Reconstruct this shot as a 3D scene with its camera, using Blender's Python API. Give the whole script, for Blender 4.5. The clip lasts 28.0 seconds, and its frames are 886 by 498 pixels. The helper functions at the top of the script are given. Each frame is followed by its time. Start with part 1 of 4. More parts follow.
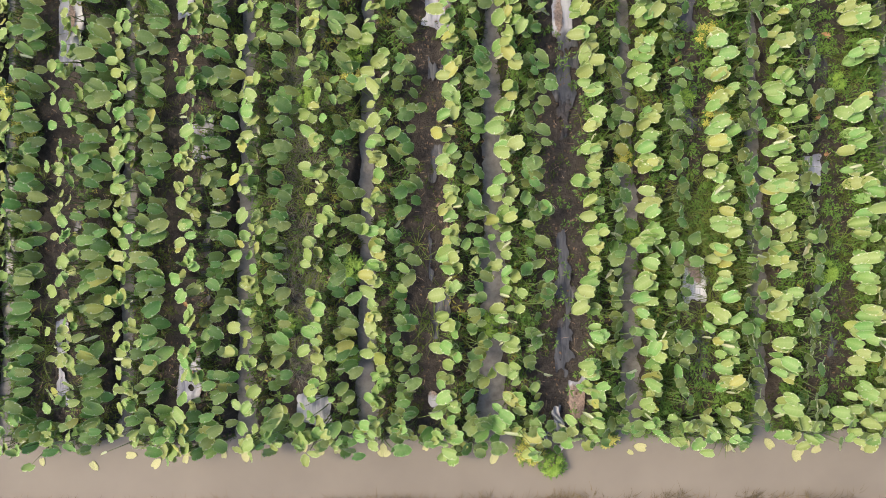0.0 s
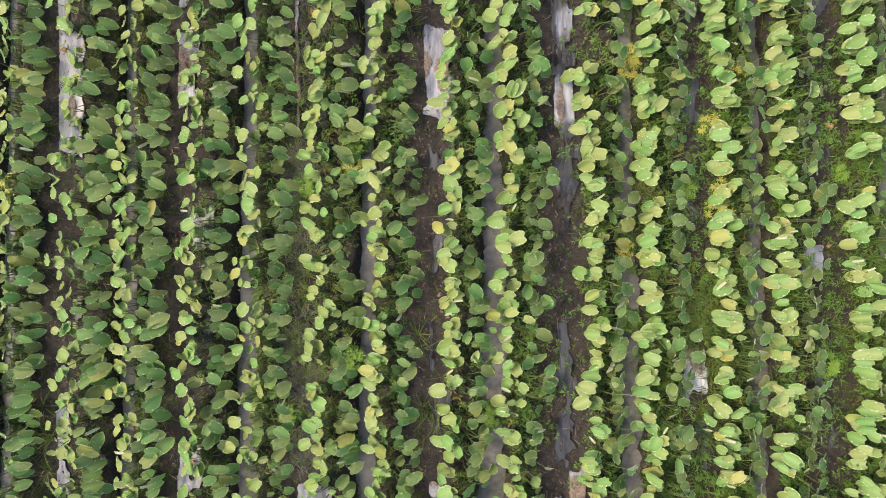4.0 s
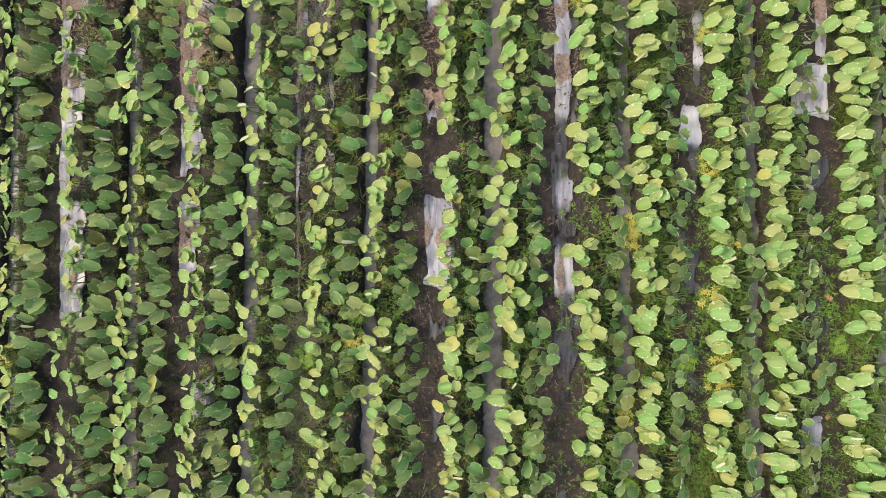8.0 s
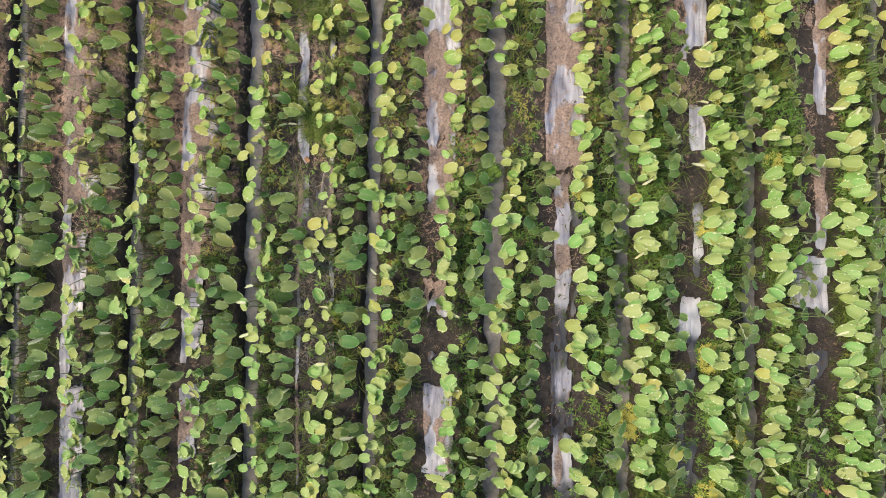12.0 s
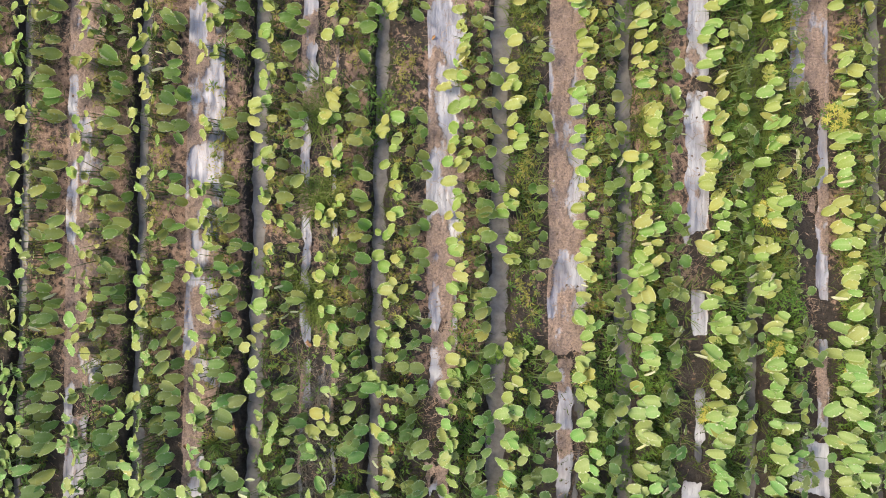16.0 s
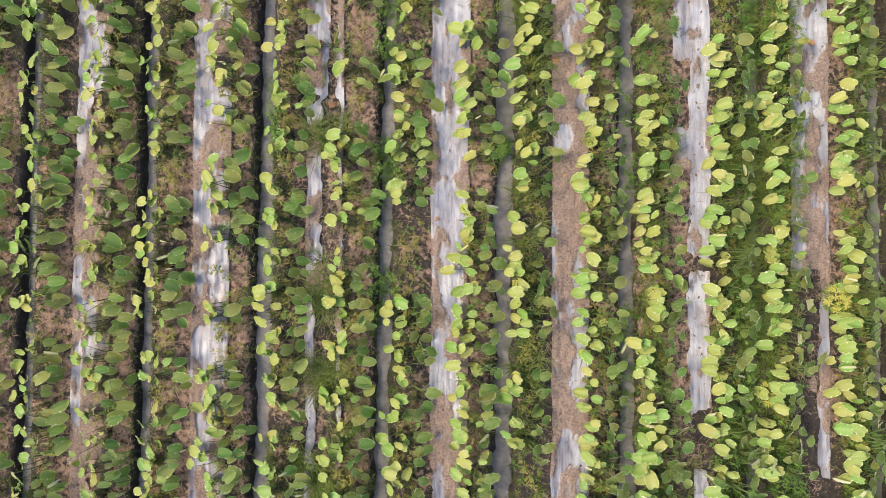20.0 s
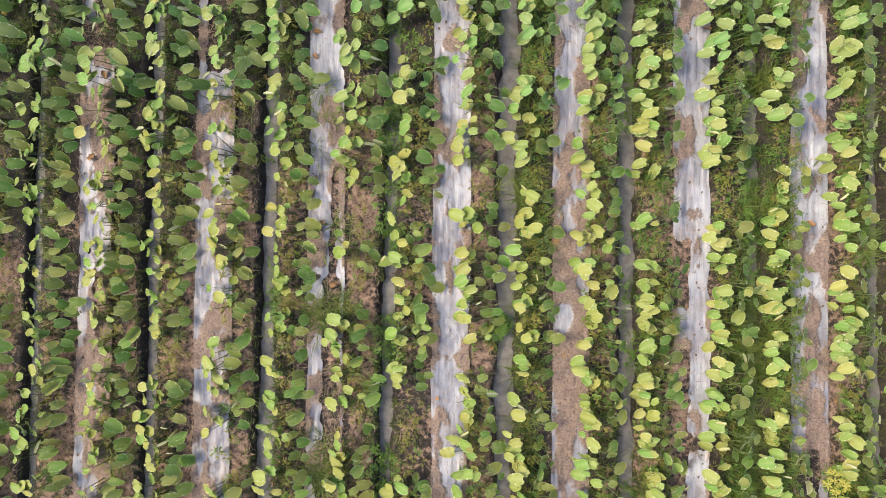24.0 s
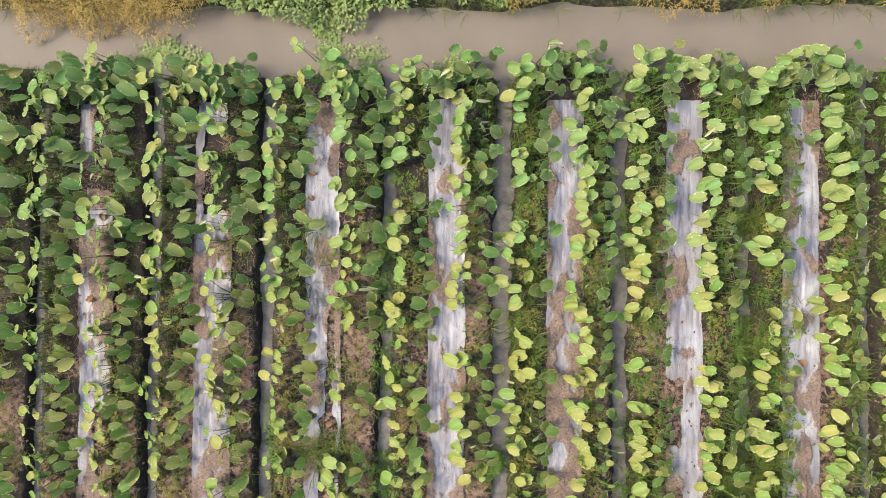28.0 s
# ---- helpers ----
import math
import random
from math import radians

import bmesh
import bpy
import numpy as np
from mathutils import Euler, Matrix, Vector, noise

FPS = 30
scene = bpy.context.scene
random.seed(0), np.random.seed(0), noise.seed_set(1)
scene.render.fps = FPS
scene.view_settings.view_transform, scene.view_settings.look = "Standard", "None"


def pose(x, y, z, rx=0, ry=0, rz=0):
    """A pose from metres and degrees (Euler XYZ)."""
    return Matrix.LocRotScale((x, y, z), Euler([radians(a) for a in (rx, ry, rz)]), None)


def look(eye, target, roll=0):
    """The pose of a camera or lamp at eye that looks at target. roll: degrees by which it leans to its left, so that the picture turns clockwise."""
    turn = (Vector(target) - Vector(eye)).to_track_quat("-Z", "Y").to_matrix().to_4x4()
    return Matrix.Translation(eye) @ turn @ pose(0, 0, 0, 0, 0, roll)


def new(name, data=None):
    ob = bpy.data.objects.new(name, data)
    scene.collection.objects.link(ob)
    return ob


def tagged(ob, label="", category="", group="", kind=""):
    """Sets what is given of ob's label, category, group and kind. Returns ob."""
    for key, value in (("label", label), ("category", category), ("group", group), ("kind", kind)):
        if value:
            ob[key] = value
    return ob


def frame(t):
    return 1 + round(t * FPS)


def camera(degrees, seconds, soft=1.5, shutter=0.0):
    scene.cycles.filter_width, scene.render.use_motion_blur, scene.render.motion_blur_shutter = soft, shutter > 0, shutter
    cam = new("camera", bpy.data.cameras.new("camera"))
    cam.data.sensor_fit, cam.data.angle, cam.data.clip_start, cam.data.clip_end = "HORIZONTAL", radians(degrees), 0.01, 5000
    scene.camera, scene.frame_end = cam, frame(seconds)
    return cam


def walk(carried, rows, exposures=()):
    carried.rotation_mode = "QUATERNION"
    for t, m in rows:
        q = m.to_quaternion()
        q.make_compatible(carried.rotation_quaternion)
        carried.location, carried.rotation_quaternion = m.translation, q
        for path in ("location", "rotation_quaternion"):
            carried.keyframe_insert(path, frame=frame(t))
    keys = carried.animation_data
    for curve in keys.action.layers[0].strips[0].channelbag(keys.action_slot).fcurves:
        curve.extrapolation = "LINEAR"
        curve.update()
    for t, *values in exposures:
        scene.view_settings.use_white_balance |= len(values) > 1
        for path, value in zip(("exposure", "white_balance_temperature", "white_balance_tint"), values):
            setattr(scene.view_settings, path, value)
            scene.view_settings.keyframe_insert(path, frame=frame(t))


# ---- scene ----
# Metres; x to the right over the beds, y along the beds (away from the near canal), z = 0 at the water level.
cam = camera(68.0, 28.0, soft=1.0, shutter=0.0)
# seconds, x, y, height, tilt ahead, lean, turn of a camera that looks straight down
PATH = [
    (0, 0.000, 0.000, 8.540, 0.261, -0.187, -0.670),
    (0.5, -0.003, 0.049, 8.536, 0.176, -0.204, -0.683),
    (1, -0.003, 0.132, 8.534, 0.112, -0.202, -0.689),
    (1.5, -0.001, 0.245, 8.531, 0.062, -0.195, -0.688),
    (2, -0.001, 0.397, 8.528, 0.025, -0.200, -0.673),
    (2.5, -0.002, 0.570, 8.526, -0.006, -0.198, -0.650),
    (3, -0.003, 0.768, 8.524, -0.033, -0.197, -0.619),
    (3.5, -0.004, 0.978, 8.522, -0.062, -0.190, -0.579),
    (5.5, 0.001, 1.950, 8.527, -0.119, -0.155, -0.402),
    (6, 0.002, 2.226, 8.527, -0.116, -0.149, -0.394),
    (6.5, 0.004, 2.494, 8.527, -0.122, -0.138, -0.399),
    (7, 0.004, 2.777, 8.529, -0.130, -0.121, -0.405),
    (7.5, 0.003, 3.063, 8.532, -0.152, -0.115, -0.390),
    (8, 0.003, 3.376, 8.534, -0.171, -0.118, -0.342),
    (8.5, 0.006, 3.676, 8.533, -0.201, -0.127, -0.280),
    (9, 0.010, 3.984, 8.531, -0.225, -0.144, -0.220),
    (9.5, 0.015, 4.281, 8.530, -0.245, -0.160, -0.168),
    (10, 0.021, 4.595, 8.530, -0.246, -0.168, -0.123),
    (10.5, 0.026, 4.888, 8.529, -0.262, -0.178, -0.068),
    (11, 0.030, 5.198, 8.530, -0.275, -0.187, -0.004),
    (11.5, 0.031, 5.492, 8.533, -0.302, -0.199, 0.088),
    (12, 0.028, 5.807, 8.536, -0.314, -0.211, 0.191),
    (12.5, 0.024, 6.103, 8.537, -0.329, -0.210, 0.270),
    (14.5, -0.001, 7.290, 8.513, -0.344, -0.189, 0.362),
    (15, -0.005, 7.586, 8.512, -0.359, -0.167, 0.363),
    (15.5, -0.011, 7.868, 8.512, -0.392, -0.146, 0.357),
    (16, -0.020, 8.166, 8.511, -0.415, -0.127, 0.345),
    (16.5, -0.029, 8.442, 8.510, -0.440, -0.093, 0.330),
    (17, -0.038, 8.717, 8.511, -0.446, -0.063, 0.322),
    (17.5, -0.049, 8.983, 8.516, -0.438, -0.052, 0.314),
    (18, -0.060, 9.275, 8.520, -0.395, -0.049, 0.305),
    (18.5, -0.069, 9.554, 8.523, -0.353, -0.044, 0.293),
    (19, -0.077, 9.853, 8.523, -0.302, -0.033, 0.279),
    (19.5, -0.087, 10.135, 8.524, -0.271, -0.023, 0.256),
    (20, -0.094, 10.430, 8.525, -0.247, 0.007, 0.238),
    (20.5, -0.100, 10.713, 8.527, -0.246, 0.042, 0.219),
    (21, -0.106, 11.006, 8.530, -0.257, 0.068, 0.208),
    (21.5, -0.112, 11.283, 8.532, -0.289, 0.068, 0.215),
    (23.5, -0.111, 12.436, 8.517, -0.414, 0.027, 0.377),
    (24, -0.107, 12.741, 8.519, -0.435, -0.014, 0.392),
    (24.5, -0.101, 13.026, 8.525, -0.473, -0.081, 0.391),
    (25, -0.090, 13.321, 8.531, -0.509, -0.156, 0.389),
    (25.5, -0.078, 13.598, 8.536, -0.556, -0.230, 0.388),
    (26, -0.066, 13.890, 8.540, -0.586, -0.301, 0.376),
    (26.5, -0.052, 14.163, 8.547, -0.618, -0.339, 0.350),
    (27, -0.038, 14.425, 8.558, -0.641, -0.347, 0.311),
    (27.5, -0.021, 14.557, 8.569, -0.734, -0.326, 0.275),
    (28, -0.004, 14.598, 8.580, -0.877, -0.304, 0.243),
]
walk(cam, [(t, pose(x, y, z, a, -b, c)) for t, x, y, z, a, b, c in PATH])

# ---------------- light ----------------
SUN_ELEVATION, SUN_STRENGTH, SUN_ANGLE, SKY_STRENGTH = 48.0, 1.85, 18.0, 0.146
SUN_WAY = (-1.0, 0.06)                      # the sun stands over the -x side
world = bpy.data.worlds.new("sky")
scene.world = world
world.use_nodes = True
wn = world.node_tree.nodes
sky = wn.new("ShaderNodeTexSky")
sky.sky_type = "NISHITA"
sky.sun_disc = False
sky.sun_elevation = radians(SUN_ELEVATION)
sky.sun_rotation = math.atan2(SUN_WAY[0], SUN_WAY[1])
sky.dust_density = 3.0
sky.air_density = 1.0
wn["Background"].inputs["Strength"].default_value = SKY_STRENGTH
world.node_tree.links.new(sky.outputs["Color"], wn["Background"].inputs["Color"])
sun = new("sun", bpy.data.lights.new("sun", "SUN"))
sun.data.energy, sun.data.angle, sun.data.color = SUN_STRENGTH, radians(SUN_ANGLE), (1.0, 0.88, 0.68)
ce = math.cos(radians(SUN_ELEVATION))
sun.matrix_world = look((SUN_WAY[0] * ce * 40, SUN_WAY[1] * ce * 40, math.sin(radians(SUN_ELEVATION)) * 40), (0, 0, 0))
scene.view_settings.exposure = 1.20

# ---------------- materials ----------------
class Nodes:
    """A short way to write node materials."""

    def __init__(self, name):
        self.mat = bpy.data.materials.new(name)
        self.mat.use_nodes = True
        self.tree = self.mat.node_tree
        self.bsdf = self.tree.nodes["Principled BSDF"]
        self.out = self.tree.nodes["Material Output"]

    def add(self, kind, **inputs):
        node = self.tree.nodes.new(kind)
        for key, value in inputs.items():
            self.put(node.inputs[key.replace("_", " ")], value)
        return node

    def put(self, socket, value):
        if isinstance(value, bpy.types.NodeSocket):
            self.tree.links.new(value, socket)
        else:
            socket.default_value = value

    def math(self, op, a, b=0.0, c=0.0, clamp=False):
        node = self.tree.nodes.new("ShaderNodeMath")
        node.operation, node.use_clamp = op, clamp
        for i, value in enumerate((a, b, c)):
            self.put(node.inputs[i], value)
        return node.outputs[0]

    def mix(self, fac, a, b, blend="MIX"):
        node = self.tree.nodes.new("ShaderNodeMix")
        node.data_type, node.blend_type = "RGBA", blend
        self.put(node.inputs[0], fac)
        for i, value in ((6, a), (7, b)):
            self.put(node.inputs[i], (*value, 1.0) if isinstance(value, tuple) else value)
        return node.outputs[2]

    def ramp(self, value, low, high, a=0.0, b=1.0):
        node = self.tree.nodes.new("ShaderNodeMapRange")
        for i, v in enumerate((value, low, high, a, b)):
            self.put(node.inputs[i], v)
        return node.outputs[0]

    def noise(self, scale, detail=3.0, rough=0.55, where=None, stretch=None, distortion=0.0):
        where = where or self.tree.nodes.new("ShaderNodeTexCoord").outputs["Object"]
        if stretch:
            m = self.add("ShaderNodeMapping", Vector=where)
            m.inputs["Scale"].default_value = stretch
            where = m.outputs[0]
        node = self.add("ShaderNodeTexNoise", Vector=where, Scale=scale, Detail=detail, Roughness=rough, Distortion=distortion)
        return node.outputs["Fac"]

    def attribute(self, name):
        node = self.tree.nodes.new("ShaderNodeAttribute")
        node.attribute_name = name
        return node.outputs["Fac"]

    def chance(self):
        """A number from 0 to 1 for each object and for each loose piece of a mesh."""
        a = self.tree.nodes.new("ShaderNodeObjectInfo").outputs["Random"]
        b = self.tree.nodes.new("ShaderNodeNewGeometry").outputs["Random Per Island"]
        return self.math("FRACT", self.math("ADD", a, b))

    def bump(self, height, strength=0.4, distance=0.01):
        node = self.add("ShaderNodeBump", Strength=strength, Distance=distance, Height=height)
        self.put(self.bsdf.inputs["Normal"], node.outputs[0])
        return node.outputs[0]

    def base(self, color, rough=0.6, spec=0.5, metal=0.0):
        self.put(self.bsdf.inputs["Base Color"], (*color, 1.0) if isinstance(color, tuple) else color)
        self.put(self.bsdf.inputs["Roughness"], rough)
        self.put(self.bsdf.inputs["Specular IOR Level"], spec)
        self.put(self.bsdf.inputs["Metallic"], metal)
        return self

    def thin(self, color, amount):
        """Lets some light through, as leaves do."""
        t = self.add("ShaderNodeBsdfTranslucent", Color=color)
        m = self.add("ShaderNodeMixShader", Fac=amount)
        self.tree.links.new(self.bsdf.outputs[0], m.inputs[1])
        self.tree.links.new(t.outputs[0], m.inputs[2])
        self.tree.links.new(m.outputs[0], self.out.inputs["Surface"])
        return self


def leaf_material(name, dark, light, old, rough, through_amount, rim, yellowing, lit=(0.28, 0.44, 0.08)):
    n = Nodes(name)
    uv = n.tree.nodes.new("ShaderNodeUVMap")
    uv.uv_map = "leaf"
    sep = n.add("ShaderNodeSeparateXYZ", Vector=uv.outputs[0])
    s = sep.outputs[0]
    t = n.math("ABSOLUTE", n.math("SUBTRACT", n.math("MULTIPLY", sep.outputs[1], 2.0), 1.0))
    rnd = n.chance()
    where = n.add("ShaderNodeSeparateXYZ", Vector=n.tree.nodes.new("ShaderNodeNewGeometry").outputs["Position"])
    poor = n.math("MULTIPLY", n.ramp(where.outputs[1], 5.5, 8.5), n.ramp(where.outputs[1], 13.5, 15.5, 1.0, 0.0))
    dull = tuple(c * k for c, k in zip(dark, (1.12, 0.95, 0.50)))
    col = n.mix(n.ramp(rnd, 0.0, 1.0), n.mix(poor, dark, dull), n.mix(poor, light, yellowing))
    rnd2 = n.math("FRACT", n.math("MULTIPLY", rnd, 17.31))
    col = n.mix(n.ramp(rnd2, 0.90, 1.0, 0.0, 0.75), col, old)
    blotch = n.noise(9.0, 4.0)
    col = n.mix(n.ramp(blotch, 0.35, 0.7, 0.0, 0.28), col, light)
    # side veins fan out from the midrib
    wave = n.math("SINE", n.math("MULTIPLY", n.math("SUBTRACT", s, n.math("MULTIPLY", t, 0.22)), 40.0))
    vein = n.math("POWER", n.math("MULTIPLY_ADD", wave, 0.5, 0.5), 7.0)
    rib = n.ramp(t, 0.0, 0.05, 1.0, 0.0)
    vein_all = n.math("MAXIMUM", n.math("MULTIPLY", vein, 0.22), n.math("MULTIPLY", rib, 0.55))
    col = n.mix(n.math("MULTIPLY", vein_all, 0.45), col, rim)
    glow = n.math("MULTIPLY", n.ramp(t, 0.0, 0.75, 1.0, 0.0), n.ramp(s, 0.15, 0.9, 1.0, 0.0))
    col = n.mix(n.math("MULTIPLY", glow, 0.35), col, n.mix(0.5, light, rim))
    edge = n.math("MAXIMUM", n.ramp(t, 0.83, 0.98, 0.0, 0.6), n.ramp(s, 0.05, 0.0, 0.0, 0.3))
    col = n.mix(edge, col, rim)
    n.base(col, n.ramp(blotch, 0.3, 0.7, rough - 0.06, rough + 0.1), 0.46)
    n.bsdf.inputs["Sheen Weight"].default_value, n.bsdf.inputs["Sheen Roughness"].default_value = 0.50, 0.22
    n.bsdf.inputs["Sheen Tint"].default_value = (1.0, 1.0, 0.90, 1.0)
    n.bump(n.math("ADD", n.math("MULTIPLY", wave, 0.3), n.math("MULTIPLY", blotch, 1.8)), 0.22, 0.004)
    n.thin(n.mix(0.5, col, lit), through_amount)
    return n.mat


TARO_TOP = leaf_material("taro_leaf_top", (0.128, 0.338, 0.072), (0.312, 0.338, 0.100), (0.48, 0.39, 0.08), 0.52, 0.46, (0.58, 0.63, 0.34), (0.410, 0.365, 0.082))
TARO_PALE = leaf_material("taro_leaf_underside", (0.48, 0.52, 0.32), (0.62, 0.62, 0.42), (0.58, 0.52, 0.24), 0.55, 0.5, (0.70, 0.70, 0.50), (0.62, 0.62, 0.42), (0.56, 0.62, 0.34))


def plain(name, a, b, scale=8.0, rough=0.6, spec=0.4, through_amount=0.0, bump=0.3):
    n = Nodes(name)
    f = n.noise(scale, 4.0)
    col = n.mix(n.ramp(f, 0.3, 0.7), a, b)
    col = n.mix(n.ramp(n.chance(), 0.0, 1.0, 0.0, 0.6), col, b)
    n.base(col, rough, spec)
    n.bump(n.noise(scale * 9, 2.0), bump, 0.004)
    if through_amount:
        n.thin(col, through_amount)
    return n.mat


STALK = plain("taro_stalk", (0.055, 0.095, 0.025), (0.12, 0.15, 0.042), 6, 0.5)
GRASS = plain("grass_blades", (0.032, 0.078, 0.011), (0.170, 0.205, 0.040), 5, 0.55, 0.3, 0.2)
WEED = plain("weed_leaves", (0.036, 0.105, 0.015), (0.140, 0.225, 0.036), 3, 0.55, 0.3, 0.2)
YELLOW = plain("yellow_weed", (0.28, 0.29, 0.05), (0.52, 0.47, 0.11), 4, 0.6, 0.2, 0.2)
LIME = plain("lime_weed", (0.11, 0.23, 0.03), (0.27, 0.38, 0.06), 4, 0.55, 0.3, 0.2)
GOLD = plain("golden_brush", (0.19, 0.135, 0.035), (0.40, 0.285, 0.085), 3, 0.7, 0.2, 0.15)
STRAW = plain("dry_straw", (0.11, 0.075, 0.052), (0.38, 0.27, 0.19), 5, 0.8, 0.2)
DEAD_GRASS = plain("dead_grass", (0.07, 0.062, 0.048), (0.21, 0.19, 0.15), 5, 0.8, 0.2)
FADED = plain("faded_leaf", (0.26, 0.27, 0.08), (0.50, 0.46, 0.22), 9, 0.5, 0.4, 0.15)
DEAD = plain("dead_leaf_brown", (0.20, 0.105, 0.05), (0.36, 0.21, 0.10), 12, 0.75, 0.2, 0.1)
LITTER = plain("leaf_litter", (0.045, 0.030, 0.018), (0.16, 0.105, 0.065), 12, 0.8, 0.2)
ROW_WEED = plain("yellowish_weed", (0.065, 0.090, 0.014), (0.25, 0.225, 0.045), 3, 0.6, 0.3, 0.2)
MOSS = plain("fine_weeds", (0.016, 0.036, 0.006), (0.090, 0.112, 0.022), 2.5, 0.7, 0.2, 0.15)
BANK_STRAW = plain("bank_straw", (0.055, 0.040, 0.022), (0.17, 0.125, 0.065), 2, 0.8, 0.2)
FLOATING = plain("floating_weed", (0.12, 0.20, 0.05), (0.26, 0.32, 0.10), 6, 0.6, 0.3, 0.1)


def soil_material():
    n = Nodes("bed_soil")
    dry, grassy = n.attribute("dry"), n.attribute("grassy")
    big, mid, fine = n.noise(2.2, 5.0), n.noise(14.0, 5.0, 0.65), n.noise(75.0, 3.0)
    mud = n.mix(n.ramp(mid, 0.3, 0.7), (0.015, 0.011, 0.008), (0.055, 0.042, 0.032))
    dust = n.mix(n.ramp(mid, 0.34, 0.66), (0.046, 0.031, 0.022), (0.330, 0.220, 0.158))
    dust = n.mix(n.ramp(fine, 0.55, 0.75, 0.0, 0.4), dust, (0.10, 0.06, 0.04))
    f = n.ramp(n.math("ADD", dry, n.math("MULTIPLY", n.math("SUBTRACT", mid, 0.5), 2.1)), 0.48, 0.70)
    col = n.mix(f, mud, dust)
    green = n.mix(n.ramp(fine, 0.35, 0.65), (0.04, 0.065, 0.015), n.mix(n.ramp(n.noise(0.35, 4.0), 0.35, 0.65), (0.09, 0.12, 0.03), (0.17, 0.16, 0.06)))
    g = n.ramp(n.math("ADD", grassy, n.math("MULTIPLY", n.math("SUBTRACT", mid, 0.5), 1.0)), 0.4, 0.65)
    col = n.mix(g, col, green)
    n.base(col, n.math("ADD", n.ramp(f, 0.0, 1.0, 0.55, 0.9), n.ramp(big, 0.4, 0.6, -0.05, 0.2)), n.ramp(f, 0.0, 1.0, 0.32, 0.15))
    n.bump(n.math("ADD", n.math("MULTIPLY", mid, 1.5), n.math("MULTIPLY", fine, 0.6)), 0.8, 0.03)
    return n.mat


def film_material():
    n = Nodes("silver_mulch_film")
    streak = n.noise(3.4, 4.0, 0.55, stretch=(5.0, 0.5, 1.0))
    fine = n.noise(16.0, 4.0, 0.6, stretch=(3.0, 0.7, 1.0))
    stain, dust = n.noise(2.1, 4.0, 0.6), n.noise(26.0, 5.0, 0.7)
    worn = n.noise(1.1, 3.0, 0.6, stretch=(1.6, 0.8, 1.0))
    tone = n.math("ADD", n.math("MULTIPLY", streak, 0.55), n.math("MULTIPLY", worn, 0.75))
    col = n.mix(n.ramp(tone, 0.48, 0.80), (0.090, 0.096, 0.138), (0.350, 0.338, 0.352))
    col = n.mix(n.ramp(fine, 0.45, 0.75, 0.0, 0.30), col, (0.44, 0.43, 0.44))
    col = n.mix(n.math("MULTIPLY", n.attribute("bleached"), n.ramp(tone, 0.45, 0.7, 0.25, 0.85)), col, (0.50, 0.485, 0.48))
    col = n.mix(n.ramp(stain, 0.46, 0.72, 0.0, 0.55), col, (0.19, 0.150, 0.130))
    soil = n.ramp(n.math("ADD", n.attribute("soiled"), n.math("MULTIPLY", n.math("SUBTRACT", dust, 0.5), 1.5)), 0.28, 0.74, 0.0, 0.92)
    col = n.mix(soil, col, n.mix(n.ramp(n.noise(38.0, 4.0, 0.7), 0.3, 0.7), (0.070, 0.047, 0.035), (0.330, 0.228, 0.170)))
    # film turns near-black where dull is 1
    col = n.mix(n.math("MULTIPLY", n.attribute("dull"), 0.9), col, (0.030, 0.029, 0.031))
    n.base(col, n.ramp(soil, 0.0, 1.0, 0.46, 0.88), 0.35, n.ramp(soil, 0.0, 1.0, 0.10, 0.0))
    n.bump(n.math("ADD", n.math("ADD", streak, n.math("MULTIPLY", fine, 0.5)), n.math("MULTIPLY", n.math("MULTIPLY", soil, dust), 1.5)), 0.5, 0.02)
    return n.mat


def water_material():
    n = Nodes("muddy_water")
    murk = n.attribute("murk")
    slow = n.noise(0.8, 4.0)
    brown = n.mix(n.ramp(slow, 0.3, 0.7), (0.170, 0.143, 0.113), (0.202, 0.170, 0.134))
    grey = n.mix(n.ramp(n.noise(9.0, 5.0, 0.65), 0.32, 0.6), (0.122, 0.110, 0.098), (0.200, 0.184, 0.164))
    n.base(n.mix(murk, grey, brown), 0.15, 0.32)
    n.bsdf.inputs["IOR"].default_value = 1.33
    n.bump(n.noise(16.0, 3.0), 0.02, 0.01)
    return n.mat


SOIL, FILM, WATER = soil_material(), film_material(), water_material()

# ---------------- the plan ----------------
rng = np.random.default_rng(7)
FIELD_SOUTH, FIELD_NORTH = -2.42, 16.78      # the ends of the beds
SOUTH_BANK, NORTH_BANK = -3.33, 17.62        # the far edges of the two canals
# the furrows fan out a little: x at y = 0 and metres of drift along y
FURROW_X = (-7.30, -5.67, -4.12, -2.57, -1.02, 0.61, 2.37, 4.02, 5.74, 7.40)
FURROW_DRIFT = (0.031, 0.026, 0.022, 0.017, 0.018, 0.008, -0.009, -0.012, -0.024, -0.028)
FURROW_WIDTH = (0.6, 0.55, 0.62, 0.80, 0.76, 1.0, 0.85, 0.75, 0.7, 0.7)
BEDS = range(9)                              # bed i lies between the furrows i and i + 1
NEAR_BEDS = (3, 4, 5)                        # the beds right under the flight


def furrow(i, y):
    i = np.clip(i, 0, 9)
    return np.asarray(FURROW_X)[i] + np.asarray(FURROW_DRIFT)[i] * y


def hash01(i, j, seed):
    h = (i * 374761393 + j * 668265263 + seed * 974634777) & 0x7FFFFFFF
    h = ((h ^ (h >> 13)) * 1274126177) & 0x7FFFFFFF
    return ((h ^ (h >> 16)) & 0xFFFF) / 65535.0


